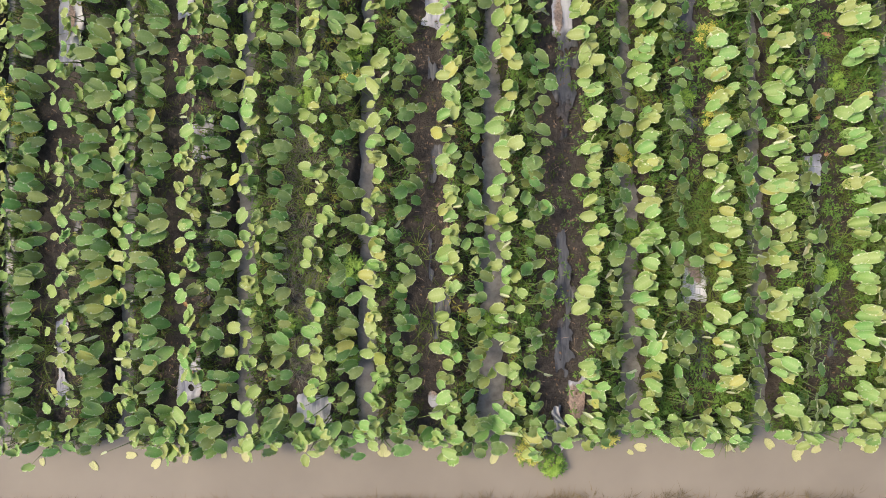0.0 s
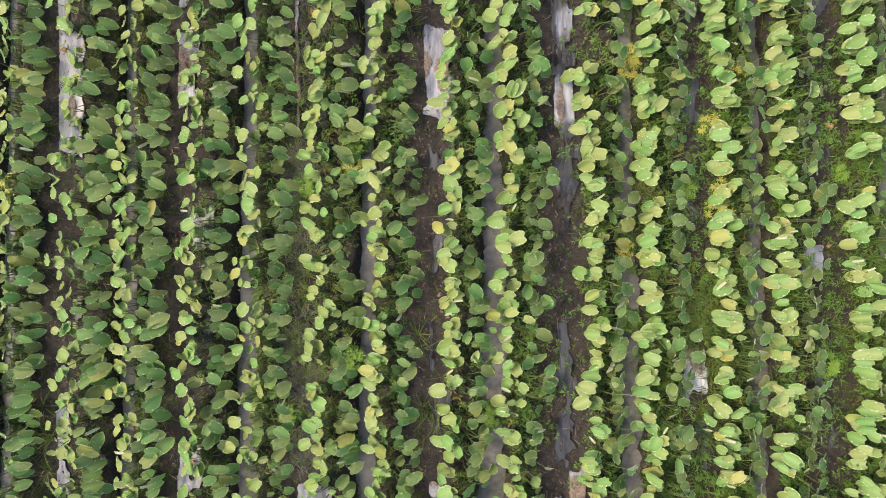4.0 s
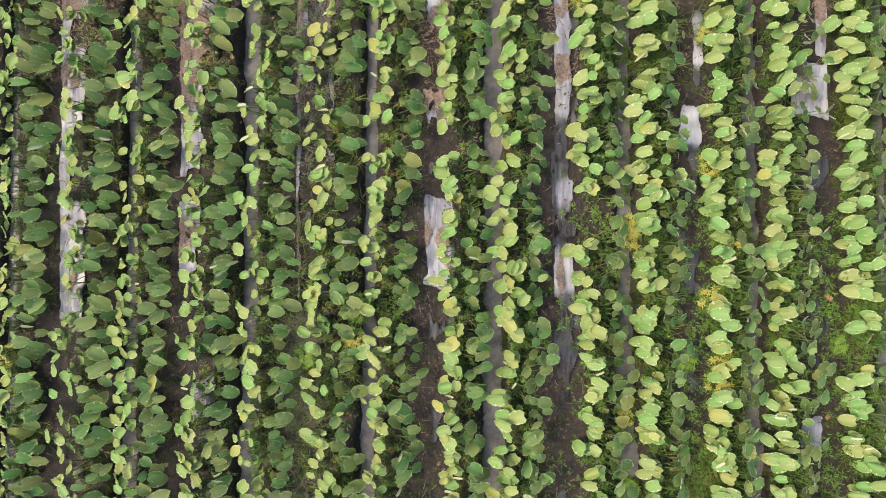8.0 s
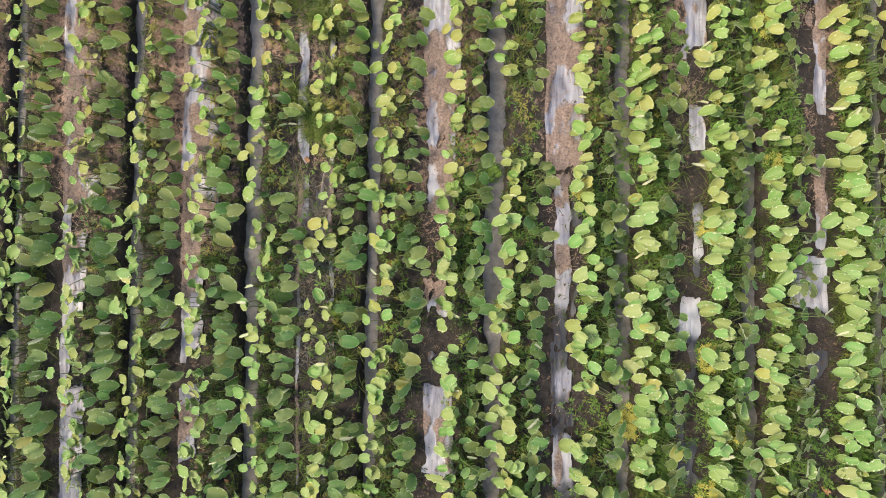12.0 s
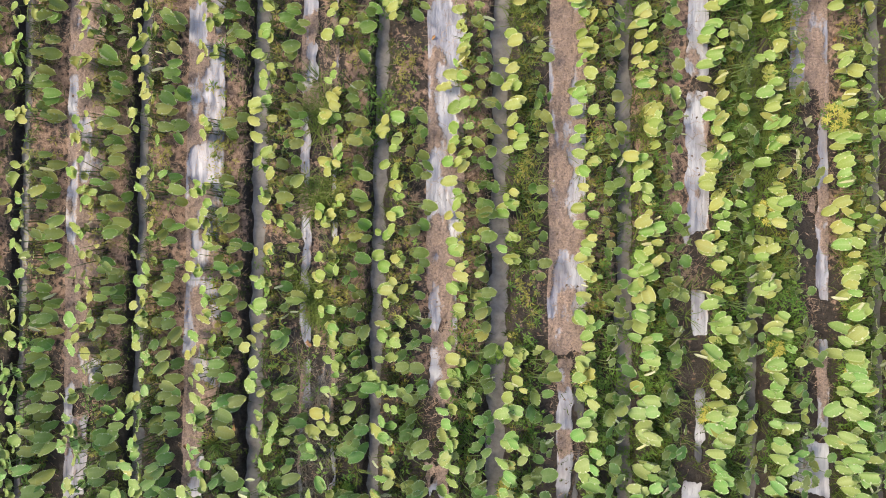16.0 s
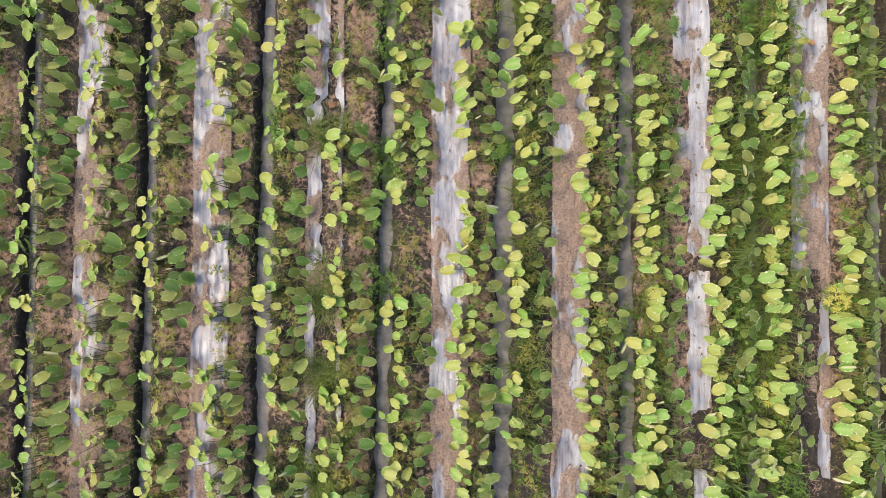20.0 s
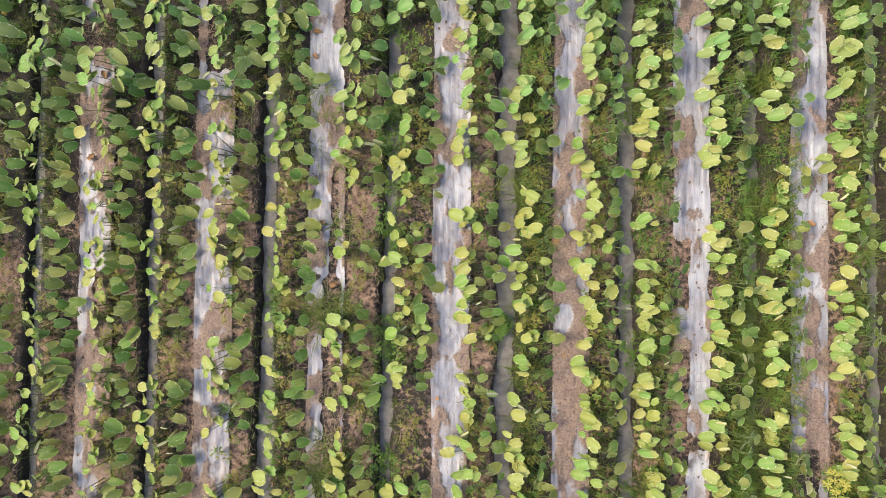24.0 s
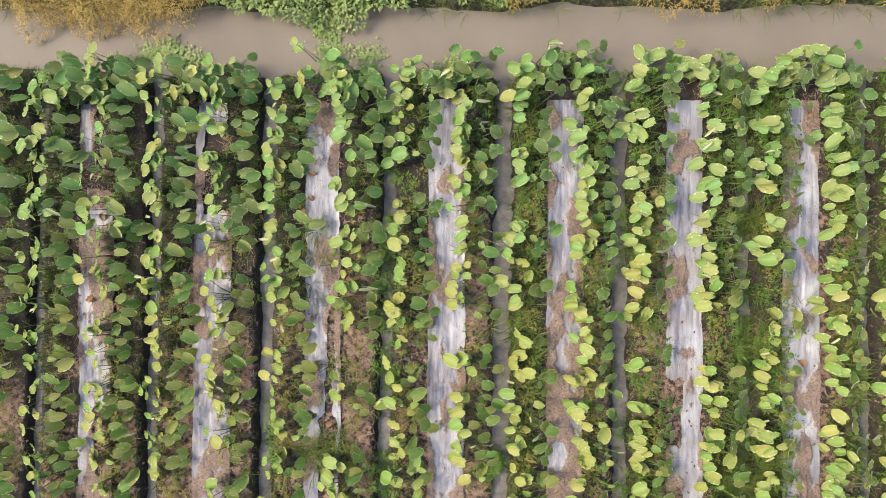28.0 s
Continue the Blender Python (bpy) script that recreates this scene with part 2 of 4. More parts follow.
def lumps(x, y, size, seed=0, octaves=3):
    """Smooth noise from 0 to 1 over the plan, on arrays."""
    x, y = np.asarray(x, float) / size, np.asarray(y, float) / size
    total, weight, amount = 0.0, 0.0, 1.0
    for o in range(octaves):
        i, j = np.floor(x).astype(np.int64), np.floor(y).astype(np.int64)
        u, v = x - i, y - j
        u, v = u * u * (3 - 2 * u), v * v * (3 - 2 * v)
        a = hash01(i, j, seed + o) * (1 - u) + hash01(i + 1, j, seed + o) * u
        b = hash01(i, j + 1, seed + o) * (1 - u) + hash01(i + 1, j + 1, seed + o) * u
        total, weight = total + amount * (a * (1 - v) + b * v), weight + amount
        x, y, amount = x * 2.03 + 11.3, y * 2.03 + 5.7, amount * 0.5
    return total / weight


def step(a, b, v):
    u = np.clip((np.asarray(v, float) - a) / (b - a), 0, 1)
    return u * u * (3 - 2 * u)


def across(x, y):
    """The bed's number and the metres to the furrow before and after it."""
    x, y = np.asarray(x, float), np.asarray(y, float)
    bed = np.zeros(np.broadcast(x, y).shape, int)
    for i in range(1, 9):
        bed = np.where(x > furrow(i, y), i, bed)
    return bed, x - furrow(bed, y), furrow(bed + 1, y) - x


def height(x, y):
    """The ground: beds between water furrows, canals at both ends, banks beyond."""
    x, y = np.asarray(x, float), np.asarray(y, float)
    bed, left, right = across(x, y)
    d = np.minimum(np.abs(left), np.abs(right)) / np.asarray(FURROW_WIDTH)[np.clip(np.where(np.abs(left) < np.abs(right), bed, bed + 1), 0, 9)] / (1 + 0.35 * step(3.0, 0.0, y) + 0.5 * step(-1.5, -2.5, y)) + 0.12 * (lumps(x, y, 0.30, 3) - 0.5) + 0.07 * (lumps(x, y, 0.09, 4) - 0.5)
    top = -0.10 + 0.235 * step(0.02, 0.21, d)
    top = top + 0.035 * (lumps(x, y, 0.16, 5) - 0.5) * step(0.1, 0.25, d)
    wob = 0.22 * (lumps(x, y * 0, 0.5, 9) - 0.5)
    inside = step(FIELD_SOUTH - 0.1, FIELD_SOUTH + 0.14, y + wob) * (1 - step(FIELD_NORTH - 0.14, FIELD_NORTH + 0.1, y + wob))
    bank = 0.28 * (1 - step(SOUTH_BANK - 0.12, SOUTH_BANK + 0.1, y + wob)) + 0.28 * step(NORTH_BANK - 0.1, NORTH_BANK + 0.12, y + wob)
    z = -0.12 + (top + 0.12) * inside + bank + 0.05 * (lumps(x, y, 0.3, 12) - 0.5) * step(0.1, 0.28, bank)
    beside = step(7.5, 7.9, np.abs(x)) * inside
    z = z + (0.16 - z) * beside
    return z + (0.2 - z) * step(13.0, 14.0, np.abs(y - 7.2))


# how dry and bare the two margins of each bed are where the planting is thin: beside the furrow before it, and after it
MARGIN_DRY = ((0.7, 0.95), (0.8, 1.05), (0.95, 0.95), (0.65, 1.1), (0.6, 1.05), (0.3, 0.85), (0.85, 0.45), (0.35, 0.8), (0.5, 0.5))


def bare(x, y):
    """0 to 1: how bare and dry the bed is at a place, where it is thin at all."""
    bed, left, right = across(x, y)
    both = np.asarray(MARGIN_DRY)[bed]
    low = 0.85 * step(-3.2, -4.4, x) * step(12.2, 13.4, y)
    return np.where(left < right, both[..., 0], both[..., 1]) * (1 - low) * (0.7 + 0.6 * lumps(x, y, 0.5, 23))


# bare pieces of pale film that no weeds cover: middle and half sizes
OPEN_FILM = ((3.17, -0.40, 0.20, 0.40), (-1.70, -1.95, 0.26, 0.34), (-0.10, -1.88, 0.20, 0.20), (4.62, 0.95, 0.20, 0.24), (4.64, 5.35, 0.27, 0.45), (3.18, 4.95, 0.18, 0.36), (-4.72, 2.95, 0.22, 0.5), (1.52, 3.1, 0.2, 0.35))


def covered(x, y):
    """0 on the bare pieces of film, 1 elsewhere."""
    c = 1.0
    for mx, my, rx, ry in OPEN_FILM:
        c = c * step(0.85, 1.15, np.hypot((x - mx) / rx, (y - my) / ry))
    return c


def sparse(x, y):
    """1 where the planting is thin and dry straw shows, 0 where it is lush."""
    edge = 6.7 + 1.6 * (lumps(x, x * 0 + 4, 1.1, 21) - 0.5) + 0.4 * step(-1.0, 1.0, x) + 0.9 * step(1.5, 4.0, x)
    end = 13.9 + 0.055 * (x + 5) ** 1.0 + 1.0 * step(-3.0, 2.0, x)
    return step(edge - 1.2, edge + 1.0, y) * (1 - step(end - 0.6, end + 1.2, y))


# ---------------- meshes ----------------
def mesh_from(name, verts, faces, materials, uv=None, slots=None, smooth=True, attributes=None):
    """A mesh out of arrays; all faces have the same number of corners."""
    me = bpy.data.meshes.new(name)
    verts, faces = np.asarray(verts, np.float32), np.asarray(faces, np.int32)
    k = faces.shape[1]
    me.vertices.add(len(verts))
    me.vertices.foreach_set("co", verts.ravel())
    me.loops.add(faces.size)
    me.loops.foreach_set("vertex_index", faces.ravel())
    me.polygons.add(len(faces))
    me.polygons.foreach_set("loop_start", np.arange(0, faces.size, k, dtype=np.int32))
    for m in materials:
        me.materials.append(m)
    if slots is not None:
        me.polygons.foreach_set("material_index", np.asarray(slots, np.int32))
    me.polygons.foreach_set("use_smooth", np.full(len(faces), smooth))
    if uv is not None:
        me.uv_layers.new(name="leaf").data.foreach_set("uv", np.asarray(uv, np.float32)[faces.ravel()].ravel())
    for key, values in (attributes or {}).items():
        me.attributes.new(key, "FLOAT", "POINT").data.foreach_set("value", np.asarray(values, np.float32))
    me.update(calc_edges=True)
    me.validate()
    return me


def grid_faces(nx, ny):
    """Faces of a grid whose corners run along x first."""
    i, j = np.meshgrid(np.arange(nx - 1), np.arange(ny - 1))
    a = (j * nx + i).ravel()
    return np.stack([a, a + 1, a + nx + 1, a + nx], 1)


def part(name, mesh, parent, m=None, label=""):
    ob = new(name, mesh)
    ob.parent = parent
    if m is not None:
        ob.matrix_basis = m
    return tagged(ob, label)


# ---------------- ground and water ----------------
def axis(low, high, pitch, far):
    return np.concatenate([low - np.array(far[::-1]), np.arange(low, high, pitch), high + np.array(far)])


FAR = (0.3, 1.0, 3.0, 8.0, 20.0, 60.0, 180.0, 500.0, 1500.0)
gx, gy = axis(-8.6, 8.6, 0.04, FAR), axis(-5.4, 20.0, 0.06, FAR)
X, Y = np.meshgrid(gx, gy)
Z = height(X, Y)
bed, left, right = across(X, Y)
thin = sparse(X, Y)
on_bed = step(0.12, 0.20, np.minimum(np.abs(left), np.abs(right))) * (Y > FIELD_SOUTH) * (Y < FIELD_NORTH)
dry = np.maximum(on_bed, 0.6 * thin * step(0.05, 0.14, np.minimum(np.abs(left), np.abs(right))) * (Y < FIELD_NORTH)) * (0.04 + 0.80 * thin * np.minimum(bare(X, Y), 1.05) * np.where((bed == 3) & (np.abs(left - right) < 0.6), 0.5, 1.0)) + 1.0 * (lumps(X, Y, 0.35, 31) - 0.5)
bank = 1.0 * ((Y < SOUTH_BANK + 0.2) | (Y > NORTH_BANK - 0.2))
dry = np.where(bank > 0, 0.35 + 0.5 * (lumps(X, Y, 0.8, 33) - 0.5), dry)
outside = step(7.45, 7.8, np.abs(X)) + step(3.0, 4.0, np.maximum(SOUTH_BANK - Y, Y - NORTH_BANK))
on_bed = on_bed * (outside < 0.5)
dry = np.where(outside > 0.5, 0.3 + 0.3 * (lumps(X, Y, 2.5, 37) - 0.5), dry)
grassy = 0.75 * np.minimum(outside, 1) + 0.08 * on_bed * step(1.0, 4.0, X) + 0.45 * bank
ground = new("ground", mesh_from("ground", np.stack([X, Y, Z], 2).reshape(-1, 3), grid_faces(len(gx), len(gy)), [SOIL],
                                 attributes={"dry": dry.ravel(), "grassy": grassy.ravel()}))
tagged(ground, "dark wet mud beds with dry brown straw-strewn soil", "ground", kind="structure")

wx, wy = np.concatenate([(-300.0, -80.0, -25.0), np.arange(-9.6, 9.61, 0.12), (25.0, 80.0, 300.0)]), np.concatenate([np.arange(-3.6, -1.5, 0.06), np.arange(-1.5, 16.0, 0.5), np.arange(16.0, 18.2, 0.06)])
WX, WY = np.meshgrid(wx, wy)
murk = np.maximum(1 - step(-2.75, -1.9, WY + 0.3 * (lumps(WX, WY, 0.5, 41) - 0.5)), step(16.2, 16.95, WY + 0.3 * (lumps(WX, WY, 0.5, 43) - 0.5)))
water = new("water", mesh_from("water", np.stack([WX, WY, 0 * WX], 2).reshape(-1, 3), grid_faces(len(wx), len(wy)), [WATER], attributes={"murk": murk.ravel()}))
tagged(water, "still muddy brown water in canals and grey furrows", "water", kind="structure")


# ---------------- silver film down the middle of each bed ----------------
# its middle at y = 0 and the drift along y
FILM_X = (-6.40, -4.73, -3.18, -1.66, -0.04, 1.56, 3.185, 4.735, 6.45)
FILM_DRIFT = (0.020, 0.0165, 0.0125, 0.005, 0.003, -0.003, -0.010, -0.0145, -0.02)
FILM_SOIL = (0.6, 0.95, 0.48, 0.40, 0.42, 0.58, 0.13, 0.30, 0.4)


def film_soil(i, x, y):
    """0 to 1: where clumps of soil and straw lie on the film of bed i."""
    share = FILM_SOIL[i] * (0.1 + 0.9 * step(4.0, 7.0, y)) - (0.55 * step(-0.09, -0.13, x - FILM_X[i] - FILM_DRIFT[i] * y) if i == 1 else 0.0)
    if i in (3, 4, 5):
        share = share - 0.22 * step(13.0, 14.5, y)
    rim = step(0.13, 0.25, np.abs(x - FILM_X[i] - FILM_DRIFT[i] * y) + 0.12 * (lumps(x, y, 0.13, 149) - 0.5))
    edge = 0.5 - 0.34 * (share + (0.25 if i < 6 else 0.12) * rim - 0.5)
    return step(edge - 0.07, edge + 0.07, lumps(np.asarray(x) * 1.15, np.asarray(y) * 0.55, 0.24, 141 + 9 * i, 4))


def film(i, *bands):
    """The torn film of one bed. Each band shows between two y, from one side to the other (-1 to 1), to some share;
    elsewhere only scraps are left, near-black up to y = 6.8.
    """
    ny, nx = int((FIELD_NORTH - FIELD_SOUTH - 0.6) / 0.024), 31
    y = np.linspace(FIELD_SOUTH + 0.2, FIELD_NORTH - 0.4, ny)
    mid = FILM_X[i] + FILM_DRIFT[i] * y
    s = np.linspace(-1, 1, nx)
    half = 0.235 + 0.05 * (lumps(y, y * 0 + i, 0.4, 51) - 0.5)
    x = mid[:, None] + s[None, :] * half[:, None]
    yy, ss = np.repeat(y[:, None], nx, 1), np.repeat(s[None, :], ny, 0)
    soiled = film_soil(i, x, yy)
    z = np.maximum(height(x, yy), 0.10) + 0.016 + 0.014 * lumps(x * 9, yy, 0.4, 53 + i) + 0.03 * soiled * lumps(x, yy, 0.06, 57)
    torn = 0.74 * lumps(x * 1.3, yy * 0.45, 0.28, 55 + 7 * i, 4) + 0.26 * lumps(x, yy * 0.6, 0.08, 56 + 7 * i, 2)
    want = np.full(x.shape, 0.27) + (0.15 if i in (4, 5, 6) else 0.08) * (yy < 6.5) * (np.abs(ss) < 0.8)
    # 1 up to y = 6.8 except inside the bands: near-black film
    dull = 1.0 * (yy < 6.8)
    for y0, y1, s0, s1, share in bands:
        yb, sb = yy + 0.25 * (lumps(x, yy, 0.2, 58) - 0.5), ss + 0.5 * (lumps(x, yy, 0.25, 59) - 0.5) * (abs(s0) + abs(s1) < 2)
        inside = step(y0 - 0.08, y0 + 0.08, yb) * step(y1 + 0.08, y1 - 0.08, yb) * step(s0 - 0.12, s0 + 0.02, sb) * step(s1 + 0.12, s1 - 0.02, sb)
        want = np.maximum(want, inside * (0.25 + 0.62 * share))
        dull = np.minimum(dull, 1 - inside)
    keep = torn < want
    faces = grid_faces(nx, ny)
    faces = faces[keep.ravel()[faces].mean(1) > 0.6]
    bleached = np.minimum(step(0.35, 0.65, lumps(x, yy, 0.8, 57 + i)) * (0.9 if i >= 6 else 0.12 if i in (1, 2) else 0.35) + 0.5 * (1 - covered(x, yy)), 0.8)
    x, yy = x + rng.uniform(-0.006, 0.006, x.shape), yy + rng.uniform(-0.009, 0.009, x.shape)
    verts = np.stack([x, yy, z], 2).reshape(-1, 3)
    # the torn edges run in soft curves
    edge = np.sort(np.concatenate([faces[:, [a, (a + 1) % 4]] for a in range(4)]), 1)
    edge, count = np.unique(edge, axis=0, return_counts=True)
    edge = edge[count == 1]
    for _ in range(2):
        total, number = np.zeros_like(verts), np.zeros(len(verts))
        for a, b in ((0, 1), (1, 0)):
            np.add.at(total, edge[:, a], verts[edge[:, b]])
            np.add.at(number, edge[:, a], 1)
        rim = number > 0
        verts[rim] = 0.6 * verts[rim] + 0.4 * total[rim] / number[rim, None]
    ob = tagged(new("mulch_film"), "torn silver-grey plastic mulch film along a mud bed", "mulch film", "films on the beds")
    ob.location = (float(mid[0]), float(y[0]), 0.12)
    # every torn piece is a sheet of its own
    cell = {int(f[0]): k for k, f in enumerate(faces)}
    seen = np.zeros(len(faces), bool)
    for start in range(len(faces)):
        if seen[start]:
            continue
        seen[start], piece, queue = True, [], [start]
        while queue:
            k = queue.pop()
            piece.append(k)
            c = int(faces[k, 0])
            for near in (c - 1, c + 1, c - nx, c + nx):
                j = cell.get(near)
                if j is not None and not seen[j]:
                    seen[j] = True
                    queue.append(j)
        if len(piece) < 26:
            continue
        used, mine = np.unique(faces[piece], return_inverse=True)
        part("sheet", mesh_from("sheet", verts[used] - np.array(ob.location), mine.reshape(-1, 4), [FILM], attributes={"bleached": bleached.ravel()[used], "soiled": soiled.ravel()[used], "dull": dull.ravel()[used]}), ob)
    return ob


film(0, (4.0, 16.4, -1, 1, 0.35))
film(1, (-1.9, -0.7, -1, -0.3, 0.62), (2.4, 4.0, -1, 0.3, 0.8), (4.9, 6.0, -1, 0.3, 0.85), (4.0, 14.8, -1, -0.55, 0.98), (6.3, 15.2, -0.5, 1, 0.72), (15.5, 16.3, -1, -0.3, 0.7))
film(2, (-1.9, -1.2, -1, 0.3, 0.7), (1.2, 1.75, -0.2, 0.9, 0.75), (3.0, 4.1, -1, 0.0, 0.6), (4.3, 6.0, -1, 0.1, 0.92), (5.8, 14.95, -1, 1, 0.95), (14.9, 16.0, -1, -0.55, 0.8), (15.95, 16.4, -1, 0.7, 0.9))
film(3, (-2.25, -1.72, -0.9, 0.9, 0.95), (2.7, 6.2, -1, -0.84, 1.0), (6.2, 10.0, -1, -0.5, 0.7), (9.8, 12.3, -1, -0.15, 0.9), (4.5, 12.3, 0.78, 1, 0.9), (12.3, 13.8, -1, 0.2, 0.9), (12.3, 13.8, 0.6, 1, 1.0), (13.7, 16.4, -1, 0.85, 0.88))
film(4, (-2.05, -1.75, -0.7, 0.5, 0.85), (2.8, 4.0, -1, 0.5, 0.75), (4.9, 5.4, -0.8, 0.3, 0.7), (6.2, 7.6, -0.8, 0.7, 0.72), (7.5, 16.4, -1, 1, 0.95))
film(5, (-2.2, -1.6, 0.0, 0.8, 0.75), (2.75, 3.4, -0.7, 0.4, 0.85), (3.9, 4.2, -0.4, 0.5, 0.8), (5.0, 6.8, -0.5, 0.3, 0.8), (6.8, 16.5, -1, 1, 0.93))
film(6, (-0.7, -0.1, -0.7, 0.5, 1.0), (4.65, 5.25, -0.3, 0.6, 0.95), (5.7, 6.3, 0.2, 0.7, 0.8), (7.0, 7.6, 0.1, 0.9, 0.95), (8.3, 10.15, -0.2, 1, 0.95), (10.3, 12.85, -0.15, 1, 1.0), (11.4, 12.0, -1, 1, 0.85), (12.8, 16.5, -1.1, 1, 0.98))
film(7, (0.75, 1.15, -0.7, 0.4, 0.85), (4.95, 5.7, -1, 1, 0.95), (5.8, 7.0, 0.3, 0.9, 0.85), (7.4, 10.2, 0.4, 1, 0.9), (10.1, 16.5, -1, 1, 0.95))
film(8, (6.0, 16.4, -1, 1, 0.6))


# ---------------- taro plants ----------------
def blade(cup, droop, wave, skew, seed, slim=1.0, ns=9):
    """One heart-shaped taro blade, its stalk at the origin, its tip along +x; a thin sheet with a pale underside."""
    nt = 5
    run = np.linspace(0, 1, ns)
    run = 0.5 * run + 0.5 * (0.5 - 0.5 * np.cos(np.pi * run))
    s, t = np.meshgrid(run, np.array((-1.0, -0.62, 0.0, 0.62, 1.0)), indexing="ij")
    half = (0.335 + 0.012 * np.sin(s * 31 + seed)) * (1 - 0.18 * s ** 3) * np.clip(1 - np.abs((s - 0.38) / 0.62) ** 2.2, 0, 1) ** 0.58
    base = -0.10 * np.sin(np.pi * np.abs(t) ** 1.1 * 0.93) - 0.01
    x = base * (1 - s) ** 1.4 + s * (0.97 - 0.06 * np.abs(t) ** 2 * s)
    y = t * half * slim + skew * s * s
    z = cup * np.abs(y) - droop * np.clip(x, 0, 1) ** 2 - 0.5 * droop * y * y
    z = z + wave * np.abs(t) ** 3 * np.sin(s * 17 + seed * 2.1 + 2.0 * np.sign(t)) + 0.045 * np.abs(t) ** 4 + 0.003 * np.sin((s - 0.22 * np.abs(t)) * 40)
    top = np.stack([x, y, z], 2).reshape(-1, 3)
    f = grid_faces(nt, ns)[:, ::-1]
    low = top - np.array([0, 0, 1.0]) * (0.006 + 0.012 * (1 - t ** 4) * np.clip(s * (1 - s) * 8, 0, 1)).reshape(-1, 1)
    verts = np.concatenate([top, low])
    faces = np.concatenate([f, f[:, ::-1] + len(top)])
    slots = np.concatenate([np.full(len(f), 1.0 if slim < 1 else 0.0), np.ones(len(f))])
    uv = np.stack([s.ravel(), t.ravel() * 0.5 + 0.5], 1)
    return verts, faces, slots, np.concatenate([uv, uv])


def stalk():
    """A stalk from the origin that bends out along +x as it rises to (1, 0, 1)."""
    ns, k = 6, 5
    s = np.linspace(0, 1, ns)
    a = np.arange(k) * 2 * np.pi / k
    r = 0.0080 - 0.0048 * s
    x = (s ** 1.8)[:, None] + (r[:, None] * np.cos(a)) / 0.22
    y = r[:, None] * np.sin(a)
    z = np.repeat((s ** 0.85)[:, None], k, 1)
    faces = [(i * k + j, i * k + (j + 1) % k, (i + 1) * k + (j + 1) % k, (i + 1) * k + j) for i in range(ns - 1) for j in range(k)]
    return np.stack([x, y, z], 2).reshape(-1, 3), np.array(faces)


BLADE_SHAPES = ((0.10, 0.16, 0.03, 0.02), (0.22, 0.10, 0.025, -0.03), (-0.05, 0.22, 0.04, 0.03), (0.34, 0.14, 0.03, 0.0), (0.05, 0.10, 0.045, -0.05), (1.1, 0.10, 0.04, 0.03), (0.9, 0.12, 0.02, 0.06))
BLADES = [blade(c, d, w, k, i, 0.34 if i == 6 else 1.0) for i, (c, d, w, k) in enumerate(BLADE_SHAPES)]
FINE_BLADES = [blade(c, d, w, k, i, 0.34 if i == 6 else 1.0, 14) for i, (c, d, w, k) in enumerate(BLADE_SHAPES)]
BLADE_MESHES = [mesh_from("leaf", v, f, [TARO_TOP, TARO_PALE], uv, sl) for v, f, sl, uv in FINE_BLADES]
STALK_V, STALK_F = stalk()
STALK_MESH = mesh_from("stalk", STALK_V, STALK_F, [STALK])


def vigour(i, y):
    """Leaf size and number of leaves at a place."""
    x = float(furrow(i, y) + 0.8)
    thin = float(sparse(np.array(x), np.array(y)))
    size = 0.214 - 0.015 * thin
    count = 13.2 - 2.9 * thin + (-0.4 if i in NEAR_BEDS else 1.4) - 1.5 * (y > 14.2) * (1 - thin)
    if i in (0, 8):
        count = 9.0
    tall = 0.43 - 0.08 * thin
    return size, count, tall


def plant_leaves(i, y, r):
    """The leaves of one plant: stalk pose, blade pose and blade kind for each."""
    size, count, tall = vigour(i, y)
    n = max(2, int(count + r.uniform(-1, 1)))
    first = r.integers(0, 2)
    for j in range(n):
        side = (j + first) % 2
        az = math.pi * side + r.normal(0, 0.44) + 0.06
        young = j == n - 1 and r.random() < 0.5
        reach = r.uniform(0.03, 0.255) * (0.45 if young else 1.0) * (size / 0.21)
        high = tall * r.uniform(0.5, 1.18)
        scale = size * r.uniform(0.64, 1.17) * (0.62 if young else 1.0)
        tilt = r.uniform(16, 54) if not young else r.uniform(-25, 15)
        kind = int(r.choice(7, p=(0.21, 0.20, 0.2, 0.16, 0.12, 0.06, 0.05)))
        turn = Matrix.Translation((r.normal(0, 0.025), r.uniform(-0.15, 0.15), 0)) @ Matrix.Rotation(az, 4, "Z")
        s = turn @ Matrix.Diagonal((reach * 0.98, 1, high - 0.012, 1))
        b = turn @ Matrix.Translation((reach, 0, high)) @ Matrix.Rotation(radians(tilt), 4, "Y") @ Matrix.Rotation(r.normal(0, 0.28), 4, "X") @ Matrix.Rotation(r.normal(0, 0.25), 4, "Z")
        if kind == 6:
            scale *= 0.75
        yield s, b @ Matrix.Diagonal((scale, scale * r.uniform(0.9, 1.12), scale, 1)), kind


class Heap:
    """Gathers many pieces into one mesh."""

    def __init__(self):
        self.v, self.f, self.uv, self.slots, self.n = [], [], [], [], 0

    def add(self, v, f, uv=None, slots=None):
        self.v.append(v), self.f.append(np.asarray(f) + self.n)
        self.uv.append(uv if uv is not None else np.zeros((len(v), 2)))
        self.slots.append(slots if slots is not None else np.zeros(len(f)))
        self.n += len(v)

    def mesh(self, name, materials):
        return mesh_from(name, np.concatenate(self.v), np.concatenate(self.f), materials, np.concatenate(self.uv), np.concatenate(self.slots))


def moved(v, m):
    a = np.array(m)
    return v @ a[:3, :3].T + a[:3, 3]


far_plants = Heap()


